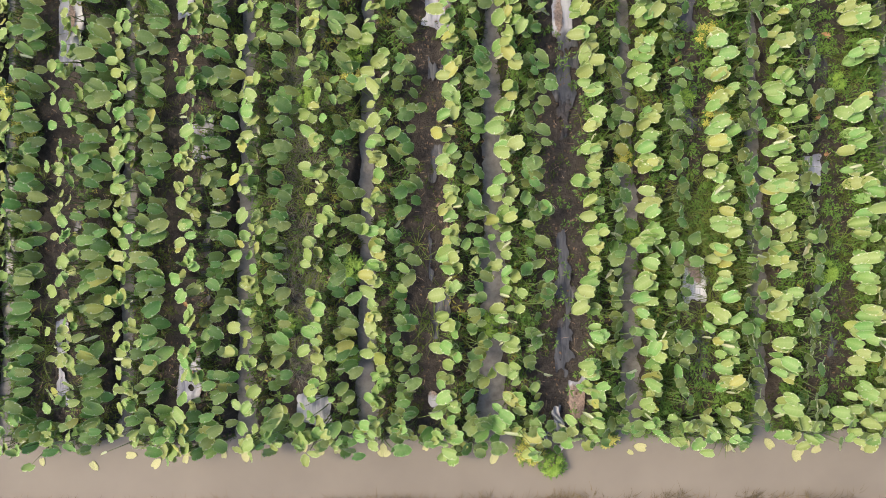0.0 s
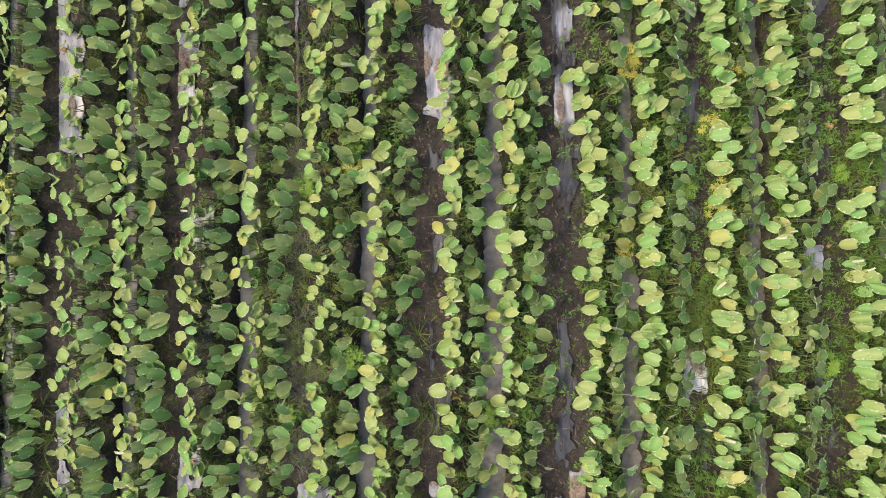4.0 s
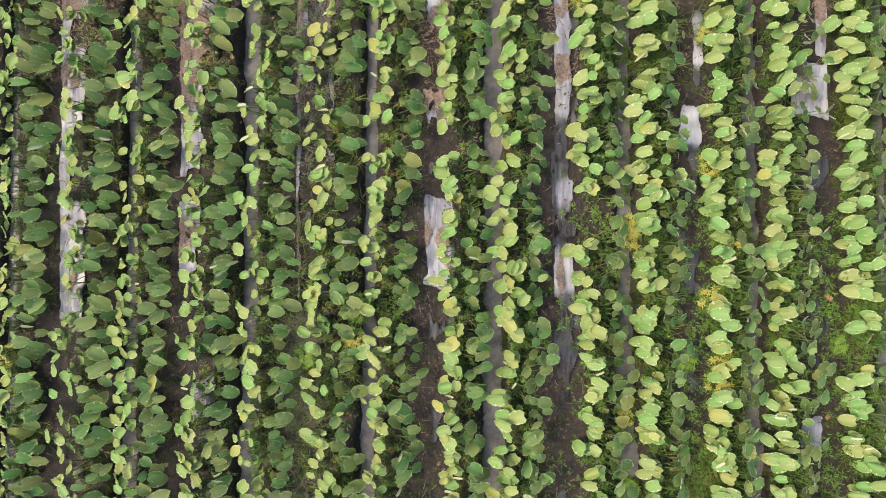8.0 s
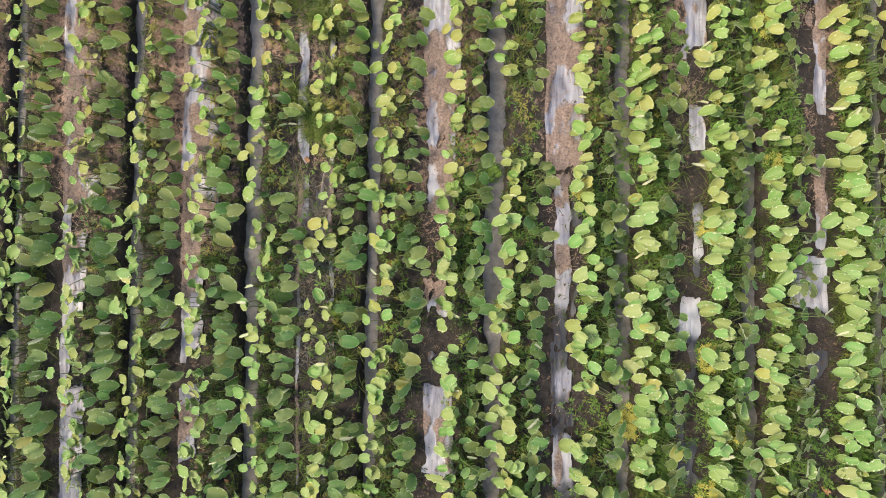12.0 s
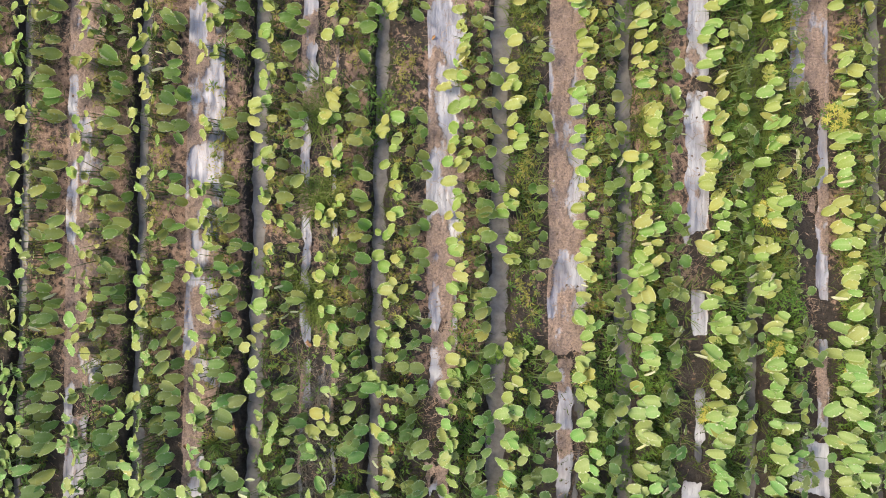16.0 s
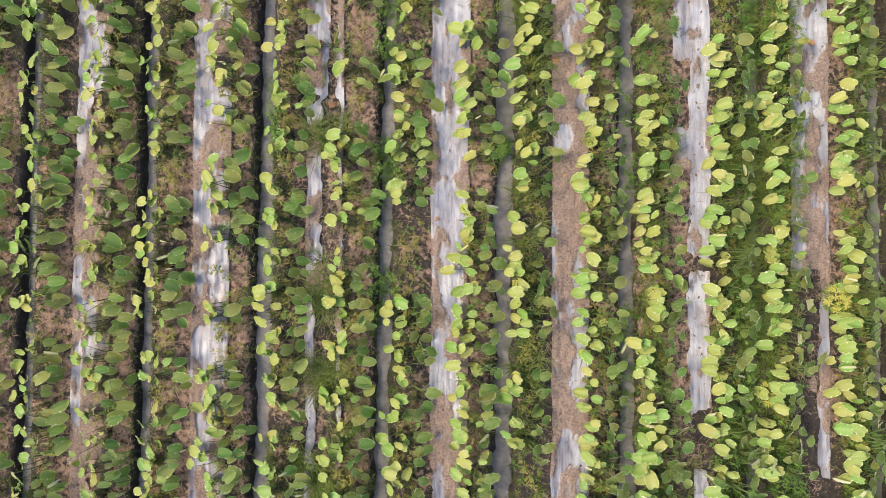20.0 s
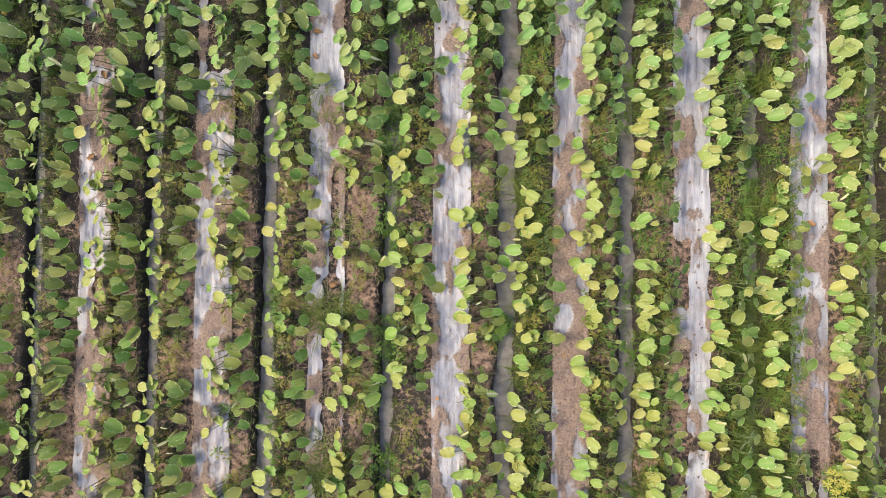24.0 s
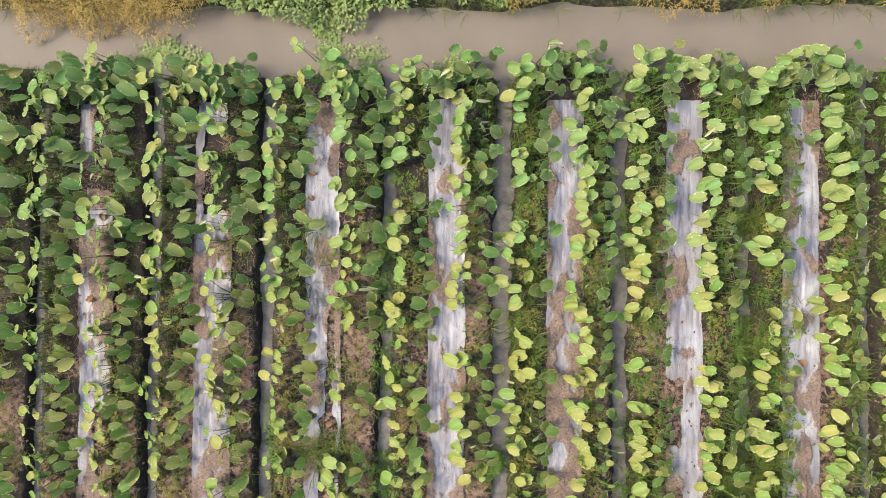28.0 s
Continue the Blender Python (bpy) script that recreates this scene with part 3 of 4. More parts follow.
def set_plant(i, x, y):
    """A plant of its own in the beds right below the flight; elsewhere it joins the mass of plants."""
    z = float(height(x, y)) - 0.01
    if i in NEAR_BEDS:
        plant = new("taro_plant")
        plant.location = (x, y, z)
        tagged(plant, "small taro plant with few pale green leaves on dry straw" if float(sparse(x, y)) > 0.5 else "lush green taro plant with heart-shaped leaves on wet mud",
               "taro plant", "taro plants in the beds")
        for s, b, kind in plant_leaves(i, y, rng):
            part("stalk", STALK_MESH, plant, s)
            part("leaf", BLADE_MESHES[kind], plant, b)
        return
    at = Matrix.Translation((x, y, z))
    for s, b, kind in plant_leaves(i, y, rng):
        v, f, sl, uv = BLADES[kind]
        far_plants.add(moved(v, at @ b), f, uv, sl)
        far_plants.add(moved(STALK_V, at @ s), STALK_F, None, np.full(len(STALK_F), 2))


for i in BEDS:
    for row in (0, 1):
        y = FIELD_SOUTH + 0.16 + rng.uniform(0, 0.2)
        while y < FIELD_NORTH - 0.02:
            if rng.random() > 0.03 + 0.07 * float(sparse(furrow(i, y) + 0.8, y)):
                set_plant(i, float(furrow(i, y) + 0.33 if row == 0 else furrow(i + 1, y) - 0.40) + rng.normal(0, 0.035), y)
            y += rng.uniform(0.29, 0.41)
# the ends of the beds, where plants lean out over the canals
for i in BEDS:
    for y0 in (FIELD_SOUTH + 0.20, FIELD_NORTH - (0.24 if i < 4 else 0.12 if i == 4 else 0.02)):
        for share in ((0.22, 0.38, 0.64, 0.80) if y0 < 0 and i in (3, 4, 5) else (0.36, 0.50, 0.64)):
            x = float(furrow(i, y0) * (1 - share) + furrow(i + 1, y0) * share) + rng.normal(0, 0.06)
            y = y0 + rng.normal(0, 0.06)
            set_plant(i, x, y)
tagged(new("taro_plants", far_plants.mesh("taro_plants", [TARO_TOP, TARO_PALE, STALK])), "rows of green and yellowish taro plants on mud beds", "taro plants", kind="stuff")

# ---------------- weeds, grass and straw ----------------
def slivers(x, y, z, az, lift, long, wide, bend):
    """Blades of grass or straw: narrow strips that rise from (x, y, z) and bend over; two quads each."""
    n = len(x)
    ca, sa = np.cos(az), np.sin(az)
    cl, sl = np.cos(lift), np.sin(lift)
    v = np.zeros((n, 6, 3))
    for k, (f, w) in enumerate(((0.0, 1.0), (0.55, 0.8), (1.0, 0.12))):
        out = long * f * cl + bend * long * f * f * 0.5
        up = long * f * sl - bend * long * f * f * 0.5
        for j, side in enumerate((-0.5, 0.5)):
            v[:, 2 * k + j, 0] = x + ca * out - sa * wide * w * side
            v[:, 2 * k + j, 1] = y + sa * out + ca * wide * w * side
            v[:, 2 * k + j, 2] = z + np.maximum(up, -0.01)
    base = (np.arange(n) * 6)[:, None]
    f = np.concatenate([base + np.array([0, 1, 3, 2]), base + np.array([2, 3, 5, 4])])
    return v.reshape(-1, 3), f


def leaflets(x, y, z, az, tilt, size, slim=0.5):
    """Small leaves: one bent diamond each."""
    n = len(x)
    ca, sa, ct, st = np.cos(az), np.sin(az), np.cos(tilt), np.sin(tilt)
    v = np.zeros((n, 4, 3))
    for k, (u, w, d) in enumerate(((0, 0, 0), (0.45, -1, 0.10), (1, 0, -0.06), (0.45, 1, 0.10))):
        a, b, c = u * size, w * slim * 0.5 * size, d * size
        v[:, k, 0] = x + ca * (a * ct + c * st) - sa * b
        v[:, k, 1] = y + sa * (a * ct + c * st) + ca * b
        v[:, k, 2] = z - a * st + c * ct
    return v.reshape(-1, 3), (np.arange(n) * 4)[:, None] + np.arange(4)


def scatter(n, low, high, density):
    """n random places in a rectangle, thinned out by density(x, y) from 0 to 1."""
    got = np.zeros((0, 2))
    for _ in range(60):
        p = rng.uniform(low, high, (n * 2, 2))
        p = p[rng.random(len(p)) < density(p[:, 0], p[:, 1]) * covered(p[:, 0], p[:, 1])]
        got = np.concatenate([got, p])
        if len(got) >= n:
            break
    return got[:n, 0], got[:n, 1]


def row_gap(x, y):
    """Metres from the nearest row of plants."""
    bed, a, b = across(x, y)
    return np.minimum(np.abs(a - 0.33), np.abs(b - 0.40))


def in_field(x, y):
    return (y > FIELD_SOUTH - 0.02) & (y < FIELD_NORTH + 0.02)


LOW, HIGH = (-6.9, FIELD_SOUTH - 0.05), (6.9, FIELD_NORTH + 0.05)


def weed_density(x, y):
    bed, a, b = across(x, y)
    patch = step(0.42, 0.72, lumps(x, y, 0.7, 61))
    rows = step(0.26, 0.06, row_gap(x, y))
    lush = (1 - (0.8 - 0.2 * step(0.5, 2.5, x)) * sparse(x, y)) * (0.35 + 0.65 * step(-1.4, 1.0, x))
    right = step(0.5, 3.5, x)
    in_furrow = step(0.22, 0.10, np.abs(x - furrow(4, y))) * step(8.8, 10.0, y) * step(0.42, 0.58, lumps(x, y, 0.4, 63)) + 0.8 * step(0.24, 0.10, np.abs(x - furrow(7, y))) * step(7.0, 8.5, y) * step(0.36, 0.55, lumps(x, y, 0.5, 64))
    in_furrow = in_furrow + 0.7 * step(0.20, 0.10, np.abs(x - furrow(6, y) - 0.10)) * step(0.5, 0.6, lumps(x, y, 0.45, 66)) + 0.6 * step(0.16, 0.08, np.abs(x - furrow(3, y) - 0.12)) * step(0.5, 0.6, lumps(x, y, 0.5, 69))
    return np.clip(0.8 * in_furrow, 0, 1) * in_field(x, y) + np.clip((0.4 + 0.6 * patch) * (rows * lush + 0.45 * right * lush * (np.abs(a - b) > 0.5 * (y > 4)) + 0.12 * (bed == 3) * (y < 7)), 0, 1) * in_field(x, y) * (height(x, y) > 0.02)


def weed_mesh(n, leaves=10, density=weed_density):
    """Sprigs of slim leaves that spread from short stems."""
    x, y = scatter(n, LOW, HIGH, density)
    z = np.maximum(height(x, y), 0.0) + 0.03 + rng.random(len(x)) ** 1.3 * np.where(height(x, y) > 0.05, 0.20, 0.08)
    size = np.repeat(rng.uniform(0.026, 0.078, len(x)), leaves)
    x, y, z = np.repeat(x, leaves), np.repeat(y, leaves), np.repeat(z, leaves)
    k = len(x)
    az, r = rng.uniform(0, 6.28, k), 0.02 * rng.random(k)
    return leaflets(x + r * np.cos(az), y + r * np.sin(az), z + rng.normal(0, 0.02, k), az, rng.normal(0.2, 0.4, k), size * rng.uniform(0.6, 1.1, k), 0.26)


def stuff(name, v, f, material, label, category):
    return tagged(new(name, mesh_from(name, v, f, [material])), label, category, kind="stuff")


stuff("ground_weeds", *weed_mesh(21000), WEED, "low bright green weeds growing between the taro plants", "weeds")


def row_weed_density(x, y):
    return step(0.20, 0.05, row_gap(x, y)) * (0.25 + 0.75 * sparse(x, y)) * (0.3 + 0.7 * step(0.35, 0.6, lumps(x, y, 0.45, 65))) * in_field(x, y)


stuff("row_weeds", *weed_mesh(8000, 9, row_weed_density), ROW_WEED, "yellowish green weeds at the feet of the taro plants", "weeds")


def fine_density(x, y):
    bed, a, b = across(x, y)
    d = np.minimum(np.abs(a), np.abs(b))
    margin = step(0.05, 0.10, d) * step(0.30, 0.16, d) * step(0.34, 0.55, lumps(x, y, 0.55, 67))
    inner = step(0.16, 0.24, d) * step(0.42, 0.58, lumps(x, y, 0.32, 68)) * np.where(np.abs(a - b) > 0.5, np.clip(1.05 - bare(x, y) * sparse(x, y), 0, 1), 1.1 * (1 - sparse(x, y)) * step(7.5, 6.0, y))
    thinner = 1 - 0.3 * sparse(x, y) * ((bed == 3) & (np.abs(a - b) < 0.6))
    off_film = 1 - 0.8 * step(0.30, 0.22, np.abs(x - np.asarray(FILM_X)[bed] - np.asarray(FILM_DRIFT)[bed] * y))
    inner = inner * off_film * (0.45 + 0.55 * step(-1.4, 1.0, x))
    return np.clip(0.9 * margin * (1 - np.where(bed >= 3, 0.05, 0.45) * sparse(x, y)) + 0.6 * inner, 0, 1) * thinner * in_field(x, y) * (height(x, y) > -0.03)


def fine_mesh(n):
    """Short fine weeds that carpet the margins of the beds."""
    x, y = scatter(n, LOW, HIGH, fine_density)
    x, y = np.repeat(x, 6), np.repeat(y, 6)
    k = len(x)
    x, y = x + rng.normal(0, 0.022, k), y + rng.normal(0, 0.022, k)
    return slivers(x, y, height(x, y) + rng.uniform(0.0, 0.03, k), rng.uniform(0, 6.28, k), rng.uniform(0.1, 1.2, k), rng.uniform(0.02, 0.075, k), rng.uniform(0.006, 0.014, k), rng.uniform(0.2, 0.9, k))


stuff("fine_weeds", *fine_mesh(17000), MOSS, "short fine olive green weeds on the wet bed margins", "weeds")


def grass_density(x, y):
    bed, a, b = across(x, y)
    furrow_seven = np.abs(x - furrow(7, y))
    d = 0.07 * step(0.6, 0.72, lumps(x, y, 0.35, 71)) * (1 - 0.5 * sparse(x, y))
    d = d + 0.8 * (bed == 3) * step(0.34, 0.2, np.abs(a - b) / 2) * step(6.2, 7.4, y) * step(13.2, 12.0, y) * step(0.50, 0.60, lumps(x, y, 0.32, 73))
    d = d + 0.7 * step(0.36, 0.16, furrow_seven) * step(8.2, 9.6, y) * step(0.50, 0.60, lumps(x, y, 0.36, 75))
    d = d + 0.55 * np.exp(-((x - 3.3) / 0.35) ** 2 - ((y + 0.1) / 0.9) ** 2)
    d = d + 0.5 * np.exp(-((x - 3.1) / 0.3) ** 2 - ((y - 6.6) / 0.9) ** 2) + 0.15 * np.exp(-((x + 1.7) / 0.25) ** 2 - ((y - 1.4) / 2.6) ** 2)
    d = d + 0.15 * step(0.3, 0.12, np.abs(x - furrow(5, y) - 0.25)) * step(7, 8, y) + 0.3 * (bed >= 6) * step(0.58, 0.72, lumps(x, y, 0.35, 77)) * (np.abs(a - b) > 0.55)
    return np.clip(d, 0, 1) * in_field(x, y) * ((height(x, y) > 0.04) | ((furrow_seven < 0.3) & (y > 8))) * np.where((bed != 3) & (y > 4), 0.06 + 0.94 * (np.abs(a - b) > 0.52), 1.0)


def tufts(n, blades, low, high, density, long, wide, spread=0.05):
    x, y = scatter(n, low, high, density)
    x, y = np.repeat(x, blades), np.repeat(y, blades)
    az = rng.uniform(0, 6.28, len(x))
    r = spread * rng.random(len(x))
    x, y = x + r * np.cos(az), y + r * np.sin(az)
    return slivers(x, y, np.maximum(height(x, y), -0.02), az + rng.normal(0, 0.3, len(x)), rng.uniform(0.45, 1.45, len(x)),
                   rng.uniform(long * 0.45, long, len(x)), rng.uniform(wide * 0.6, wide, len(x)), rng.uniform(0.2, 0.9, len(x)))


stuff("grass", *tufts(2100, 14, LOW, HIGH, grass_density, 0.30, 0.011), GRASS, "tufts of thin green grass on the beds", "grass")


def straw_density(x, y):
    bed, a, b = across(x, y)
    d = np.minimum(np.abs(a), np.abs(b))
    return sparse(x, y) * step(0.09, 0.16, d) * (0.25 + 0.75 * step(0.3, 0.6, lumps(x, y, 0.4, 81))) * bare(x, y) * in_field(x, y) + 0.05 * in_field(x, y) * (d > 0.15)


def straw_mesh(n, low, high, density, above=0.02):
    x, y = scatter(n, low, high, density)
    k = len(x)
    return slivers(x, y, height(x, y) + above * rng.uniform(0.6, 2.2, k), rng.uniform(0, 6.28, k), rng.normal(0.05, 0.12, k), rng.uniform(0.03, 0.13, k),
                   rng.uniform(0.0025, 0.006, k), rng.uniform(0, 0.15, k))


stuff("straw", *straw_mesh(24000, LOW, HIGH, straw_density, 0.022), STRAW, "dry brown straw scattered over the beds", "straw")



def clump_density(x, y):
    d = np.zeros(x.shape)
    for i in range(1, 8):
        inside = np.abs(x - FILM_X[i] - FILM_DRIFT[i] * y) < 0.23
        d = np.where(inside, film_soil(i, x, y) * step(4.0, 7.0, y), d)
    return d * in_field(x, y)


stuff("straw_clumps", *straw_mesh(14000, LOW, HIGH, clump_density, 0.038), STRAW, "clumps of brown straw and dirt on the silver film", "straw")

stuff("dead_grass", *tufts(330, 16, (-2.1, -1.6), (-1.3, 7.0), lambda x, y: step(0.3, 0.6, lumps(x, y, 0.4, 87)) * step(0.3, 0.18, np.abs(x - furrow(3, y) - 0.79)), 0.22, 0.007, 0.08), DEAD_GRASS,
      "grey-brown dead grass on a wet bed", "dead grass")

# banks: dry brown grass on the near one, golden and green brush on the far one
stuff("dry_grass", *tufts(1500, 13, (-7, -4.4), (7, SOUTH_BANK + 0.1), lambda x, y: (0.2 + 0.8 * step(0.35, 0.65, lumps(x, y, 0.5, 91))) * (0.3 + 0.7 * step(-3.6, -3.3, y)), 0.20, 0.007), BANK_STRAW,
      "dry brown grass on the canal bank", "dry grass")
stuff("bank_grass", *tufts(1500, 12, (-7, NORTH_BANK - 0.06), (7, 19.4), lambda x, y: 0.2 + 0.8 * step(0.35, 0.6, lumps(x, y, 0.6, 93)), 0.30, 0.010), GRASS,
      "olive green grass on the canal bank", "grass")


def bush_mesh(name, material, spread, tall, n, size, slim, seed):
    """A low bush: many small leaves on a dome with gaps, and thin stems."""
    r = np.random.default_rng(seed)
    az, rad, up = r.uniform(0, 6.28, n), spread * np.sqrt(r.random(n)), r.random(n)
    x, y = rad * np.cos(az) * (1 + 0.3 * np.sin(3 * az + seed)), rad * np.sin(az) * (1 + 0.3 * np.cos(2 * az + seed))
    z = tall * (1 - (rad / spread) ** 2 * 0.75) * (0.35 + 0.65 * up)
    v, f = leaflets(x, y, z, az + r.normal(0, 0.9, n), r.normal(0.1, 0.5, n), r.uniform(size * 0.5, size, n), slim)
    m = 24
    a2 = r.uniform(0, 6.28, m)
    sv, sf = slivers(np.zeros(m), np.zeros(m), np.zeros(m), a2, r.uniform(0.5, 1.4, m), r.uniform(0.6, 1.0, m) * max(tall, spread), np.full(m, 0.008), r.uniform(0, 0.3, m))
    return mesh_from(name, np.concatenate([v, sv]), np.concatenate([f, sf + len(v)]), [material])


def star_bush(material, heads, spread, tall, n, size, seed):
    """A weed of upright stems, each ending in a star of slim leaves, over a skirt of lower leaves."""
    r = np.random.default_rng(seed)
    az, rad = r.uniform(0, 6.28, n), spread * np.sqrt(r.random(n))
    x, y, z = rad * np.cos(az), rad * np.sin(az), tall * (1 - 0.5 * rad / spread) * r.uniform(0.55, 1.0, n)
    k = 11
    turn = np.tile(np.arange(k) * 6.283 / k, n) + r.normal(0, 0.18, n * k)
    head = leaflets(np.repeat(x, k), np.repeat(y, k), np.repeat(z, k), turn, np.tile(np.where(np.arange(k) % 2, 0.35, -0.25), n) + r.normal(0, 0.15, n * k), np.repeat(r.uniform(0.6, 1.0, n) * size, k), 0.24)
    m = n * 9
    a2, r2 = r.uniform(0, 6.28, m), spread * 1.15 * np.sqrt(r.random(m))
    low = leaflets(r2 * np.cos(a2), r2 * np.sin(a2), tall * r.uniform(0.1, 0.6, m), a2 + r.normal(0, 0.8, m), r.normal(0.15, 0.4, m), r.uniform(0.5, 0.9, m) * size, 0.28)
    stem = slivers(x, y, 0 * x, az, np.full(n, 1.5), z, np.full(n, 0.006), 0 * x)
    skirt = mesh_from("foliage", np.concatenate([low[0], stem[0]]), np.concatenate([low[1], stem[1] + len(low[0])]), [material])
    return skirt, mesh_from("crown", *head, [heads])


GOLD_BUSH = [bush_mesh("brush", GOLD, 0.34, 0.42, 900, 0.06, 0.22, k) for k in (1, 2)]
GREEN_BUSH = [bush_mesh("brush", FLOATING, 0.30, 0.26, 620, 0.07, 0.45, k) for k in (3, 4)]
YELLOW_BUSH = [star_bush(WEED, YELLOW, 0.17, 0.30, 26, 0.075, k) for k in (5, 6)]
LIME_BUSH = [star_bush(WEED, LIME, 0.17, 0.28, 34, 0.085, k) for k in (7, 8)]


def put_bushes(name, meshes, places, label, category, group, scale=1.0, lift=0.0):
    for k, (x, y) in enumerate(places):
        made = meshes[k % len(meshes)]
        ob = new(name, None if isinstance(made, tuple) else made)
        if isinstance(made, tuple):
            part("foliage", made[0], ob)
            tagged(part("crown", made[1], ob, None, "star-shaped leafy crown"), kind="stuff")
        size = scale * rng.uniform(0.8, 1.2)
        ob.matrix_basis = Matrix.Translation((x, y, max(float(height(x, y)), -0.02) + lift)) @ Matrix.Rotation(rng.uniform(0, 6.28), 4, "Z") @ Matrix.Diagonal((size, size, size, 1))
        tagged(ob, label, category, group)


put_bushes("golden_brush", GOLD_BUSH, [(-5.4, 17.73), (-5.0, 17.65), (-4.55, 17.65), (-4.15, 17.53), (-3.75, 17.59), (-3.4, 17.71), (-5.8, 17.83), (2.7, 17.82), (3.15, 17.77),
                                       (4.1, 17.85), (4.9, 17.92), (0.9, 17.87), (-3.0, 17.93), (5.5, 17.97), (-5.2, 17.55), (-4.75, 17.52), (-4.35, 17.60), (-3.9, 17.58), (-3.55, 17.70)],
           "golden-yellow dry brush on the canal bank", "brush", "brush on the bank")
put_bushes("green_brush", GREEN_BUSH, [(-2.35, 17.74), (-1.95, 17.66), (-1.55, 17.60), (-1.2, 17.68), (-0.8, 17.80), (0.45, 17.90), (1.05, 17.92), (-2.7, 17.84), (1.7, 18.08)],
           "leafy green weeds on the canal bank", "weeds", "brush on the bank")
put_bushes("yellow_weed", YELLOW_BUSH, [(3.34, 4.5), (3.36, 4.3), (2.4, 3.5), (2.42, 3.62), (3.66, 3.4), (3.37, 2.7), (3.45, 1.65), (3.5, 1.9), (2.27, 1.15), (-1.15, 2.2), (0.8, 5.05),
                                        (1.05, -2.55), (2.02, -2.35), (4.06, 8.6), (4.17, 6.9), (4.9, 9.8), (5.2, 6.6), (-5.45, 2.0), (-5.3, 1.6), (1.75, 6.5), (3.35, 6.0)],
           "clump of yellow flowering weed between taro plants", "weed", "yellow weeds in the beds", 0.85)
put_bushes("green_weed", LIME_BUSH, [(-1.2, -0.2), (-1.25, -1.3), (-1.1, 2.6), (-1.75, 2.0), (0.55, -0.95), (1.35, -2.75), (3.05, 1.9), (2.35, 0.25), (3.9, -1.05), (2.6, 3.2), (0.62, 6.75),
                                     (0.6, 11.7), (-2.0, -0.9), (2.75, -1.2), (2.55, -0.85), (4.8, -0.3), (5.0, 2.1), (2.5, 8.0), (-1.3, 5.0)],
           "bright green feathery weed on a mud bed", "weed", "green weeds in the beds", 0.75)


def floating(n):
    spots = np.array([(-3.85, 16.98), (-3.6, 17.05), (-1.55, 17.25), (-1.5, 17.05), (-1.05, 16.98), (-1.7, 17.45), (0.1, 16.85), (-3.3, 16.9)])
    at = spots[rng.integers(0, len(spots), n)]
    x, y = at[:, 0] + rng.normal(0, 0.11, n), at[:, 1] + rng.normal(0, 0.07, n)
    return leaflets(x, y, np.full(n, 0.012) + 0.02 * rng.random(n), rng.uniform(0, 6.28, n), rng.normal(0, 0.15, n), rng.uniform(0.02, 0.05, n), 0.8)


stuff("floating_weeds", *floating(1500), FLOATING, "pale green floating weeds on the muddy canal", "water weeds")


# ---------------- fallen leaves ----------------
def dead_leaf_mesh(k):
    v, f, sl, uv = blade(0.7, 0.5, 0.12, 0.1 * k, 3 + k)
    return mesh_from("dead_leaf", v, f, [DEAD], uv)


DEAD_MESHES = [dead_leaf_mesh(k) for k in (0, 1, 2)]
for k in range(70):
    i = int(rng.integers(1, 8))
    y = rng.uniform(FIELD_SOUTH + 0.1, FIELD_NORTH - 0.1)
    x = float(furrow(i, y)) + rng.uniform(0.2, 1.4)
    size = rng.uniform(0.06, 0.12)
    ob = new("dead_leaf", DEAD_MESHES[k % 3])
    ob.matrix_basis = Matrix.Translation((x, y, max(float(height(x, y)), 0.0) + 0.05)) @ Matrix.Rotation(rng.uniform(0, 6.28), 4, "Z") @ Matrix.Rotation(rng.normal(0, 0.3), 4, "X") @ Matrix.Diagonal((size, size, size, 1))
    tagged(ob, "shrivelled orange-brown dead leaf on the bed", "dead leaf", "dead leaves on the ground")

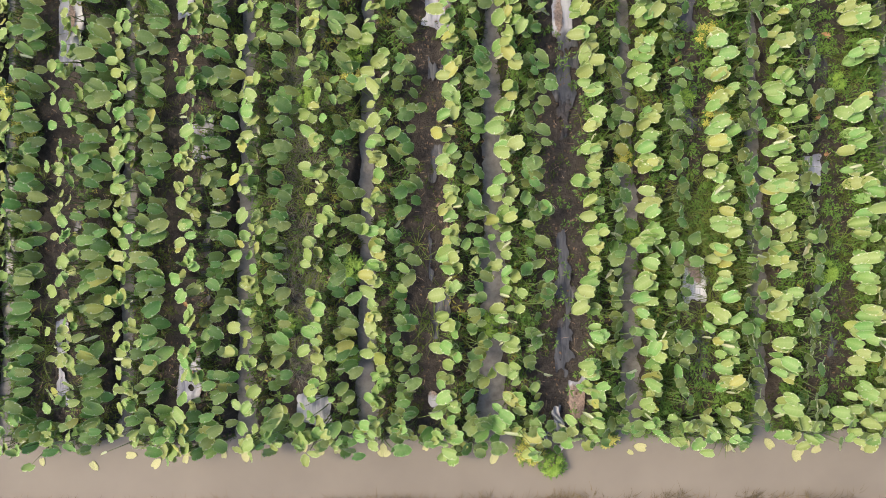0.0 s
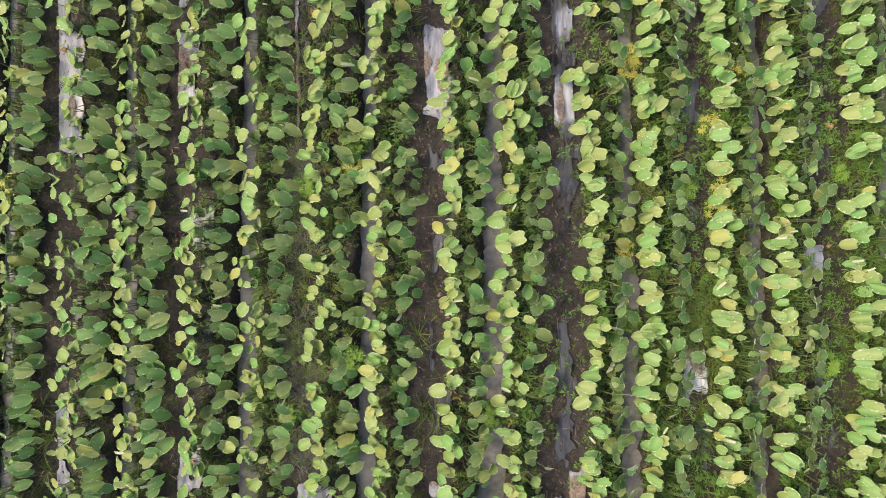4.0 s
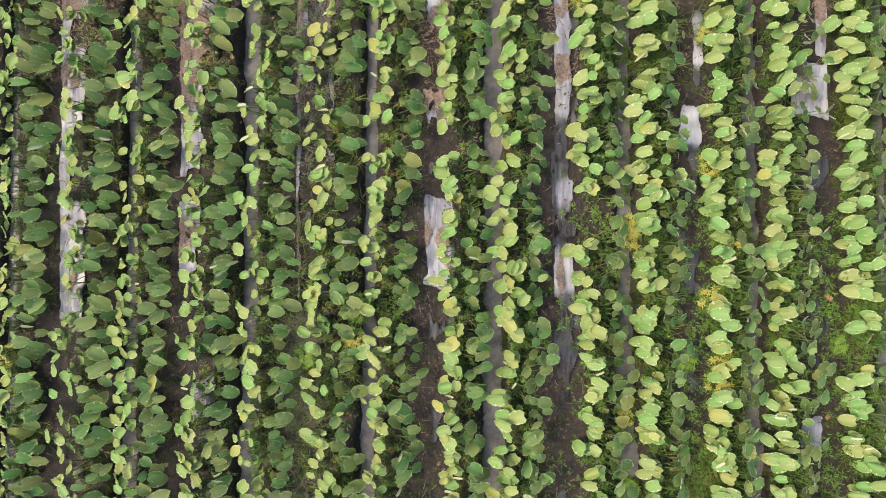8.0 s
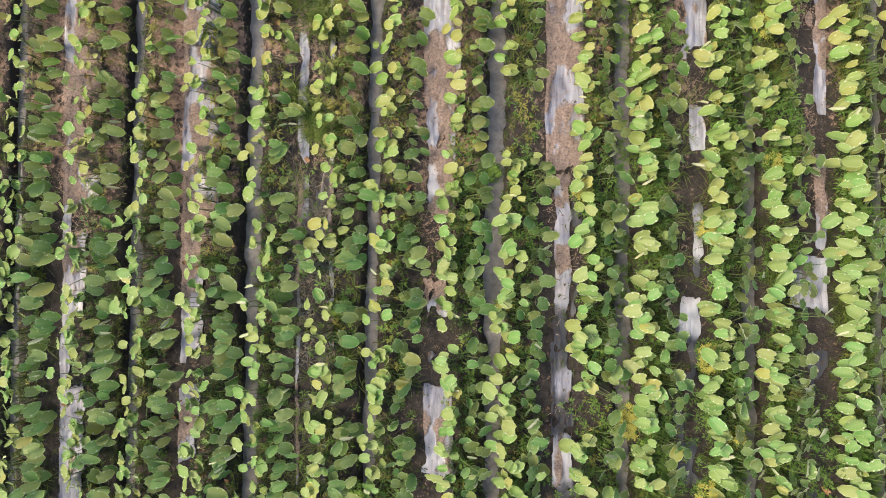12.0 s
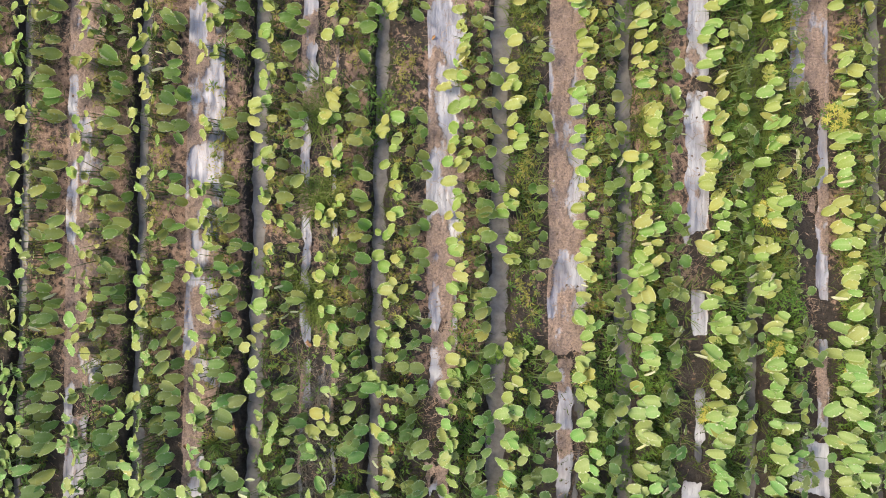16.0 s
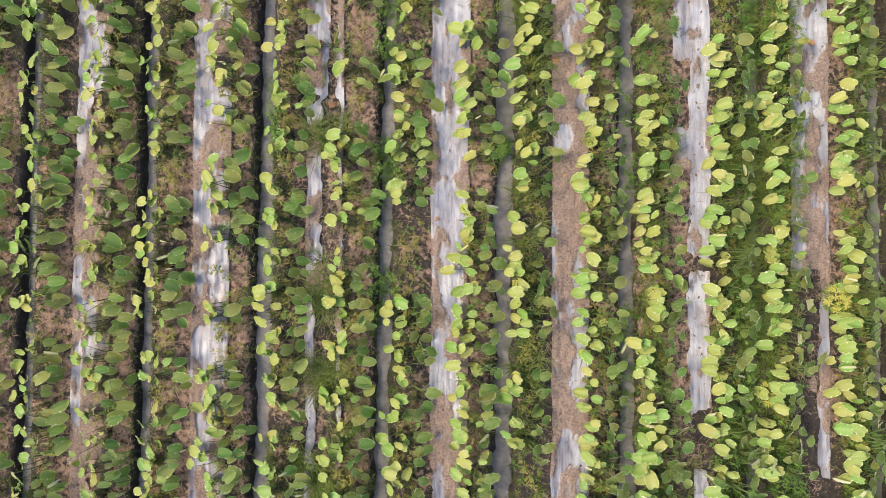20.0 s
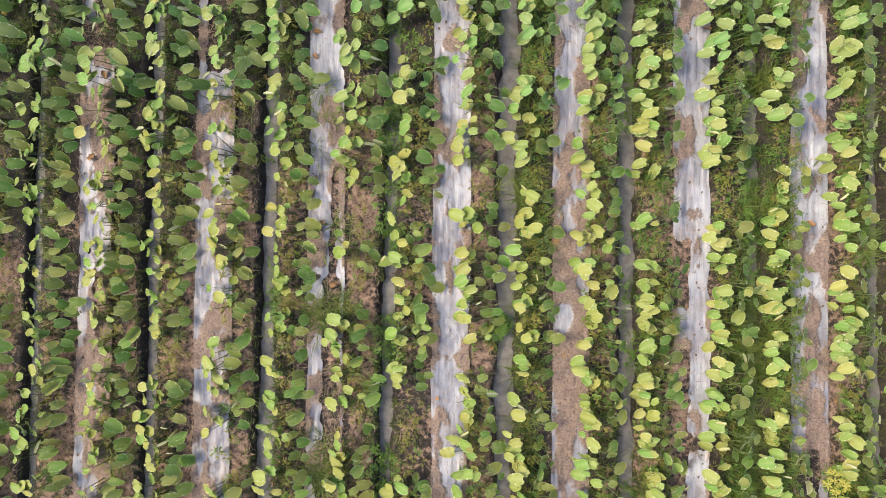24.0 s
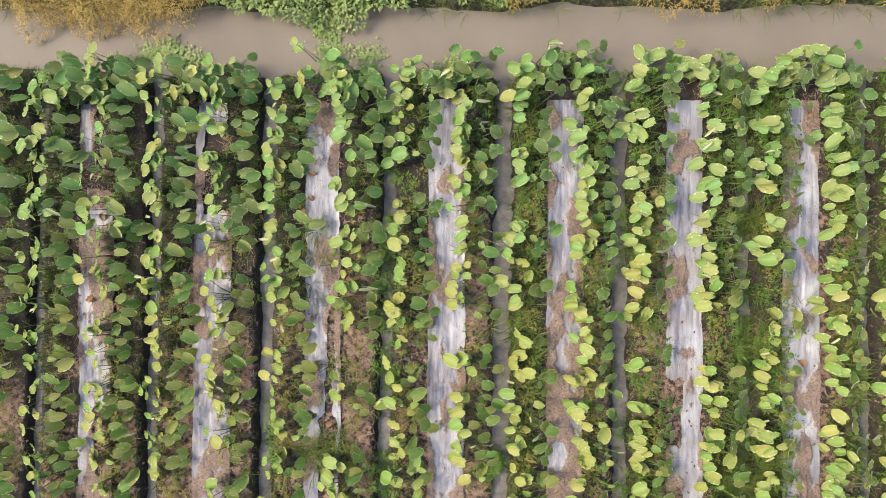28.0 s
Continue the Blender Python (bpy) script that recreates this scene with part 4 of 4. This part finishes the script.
# faded leaves that float where the beds meet the near canal
FADED_MESHES = [mesh_from("floating_leaf", v, f, [FADED], uv) for v, f, sl, uv in (blade(0.06, 0.05, 0.02, 0.03 * k, 5 + k) for k in (0, 1, 2))]
for k in range(30):
    x, y = rng.uniform(-5.4, 5.5), FIELD_SOUTH - 0.14 - 0.20 * rng.random() ** 1.8
    size = rng.uniform(0.09, 0.17)
    ob = new("floating_leaf", FADED_MESHES[k % 3])
    ob.matrix_basis = Matrix.Translation((x, y, max(float(height(x, y)), 0.0) + 0.006)) @ Matrix.Rotation(rng.uniform(0, 6.28), 4, "Z") @ Matrix.Diagonal((size, size, size * 0.4, 1))
    tagged(ob, "faded yellow leaf floating on muddy water", "leaf", "faded leaves on the canal")

# ---------------- litter ----------------
def litter_density(x, y):
    return in_field(x, y) * (1 - 0.5 * sparse(x, y)) * (0.2 + 0.8 * step(0.35, 0.65, lumps(x, y, 0.3, 95))) * (height(x, y) > 0.0)


def litter(n):
    x, y = scatter(n, LOW, HIGH, litter_density)
    k = len(x)
    return leaflets(x, y, height(x, y) + rng.uniform(0.008, 0.03, k), rng.uniform(0, 6.28, k), rng.normal(0, 0.25, k), rng.uniform(0.015, 0.06, k), 0.5)


stuff("leaf_litter", *litter(14000), LITTER, "brown leaf litter on the mud", "leaf litter")


def film_scrap(x, y, long, wide, turn, seed):
    """A crumpled strip of torn film at the canal's edge."""
    nx, ny = 9, 22
    u, v = np.meshgrid(np.linspace(-1, 1, nx), np.linspace(-1, 1, ny))
    px = u * wide * (0.6 + 0.5 * lumps(v * 3, v * 0, 0.5, seed)) + 0.3 * wide * np.sin(v * 4 + seed)
    py = v * long
    pz = 0.05 + 0.05 * lumps(px * 8, py * 4, 0.3, seed + 3) + 0.03 * np.sin(u * 5 + v * 7)
    me = mesh_from("film_scrap", np.stack([px, py, pz], 2).reshape(-1, 3), grid_faces(nx, ny), [FILM], attributes={"bleached": np.full(u.size, 0.7), "soiled": np.full(u.size, 0.2)})
    ob = new("film_scrap", me)
    ob.matrix_basis = Matrix.Translation((x, y, max(float(height(x, y)), 0.0) - 0.01)) @ Matrix.Rotation(turn, 4, "Z")
    tagged(ob, "crumpled scrap of pale silver film at the water's edge", "film scrap", "film scraps by the canal")


film_scrap(1.40, -2.13, 0.16, 0.06, 0.1, 3)
film_scrap(1.27, -2.34, 0.15, 0.035, -0.25, 5)
film_scrap(1.48, -2.50, 0.13, 0.035, -0.6, 8)
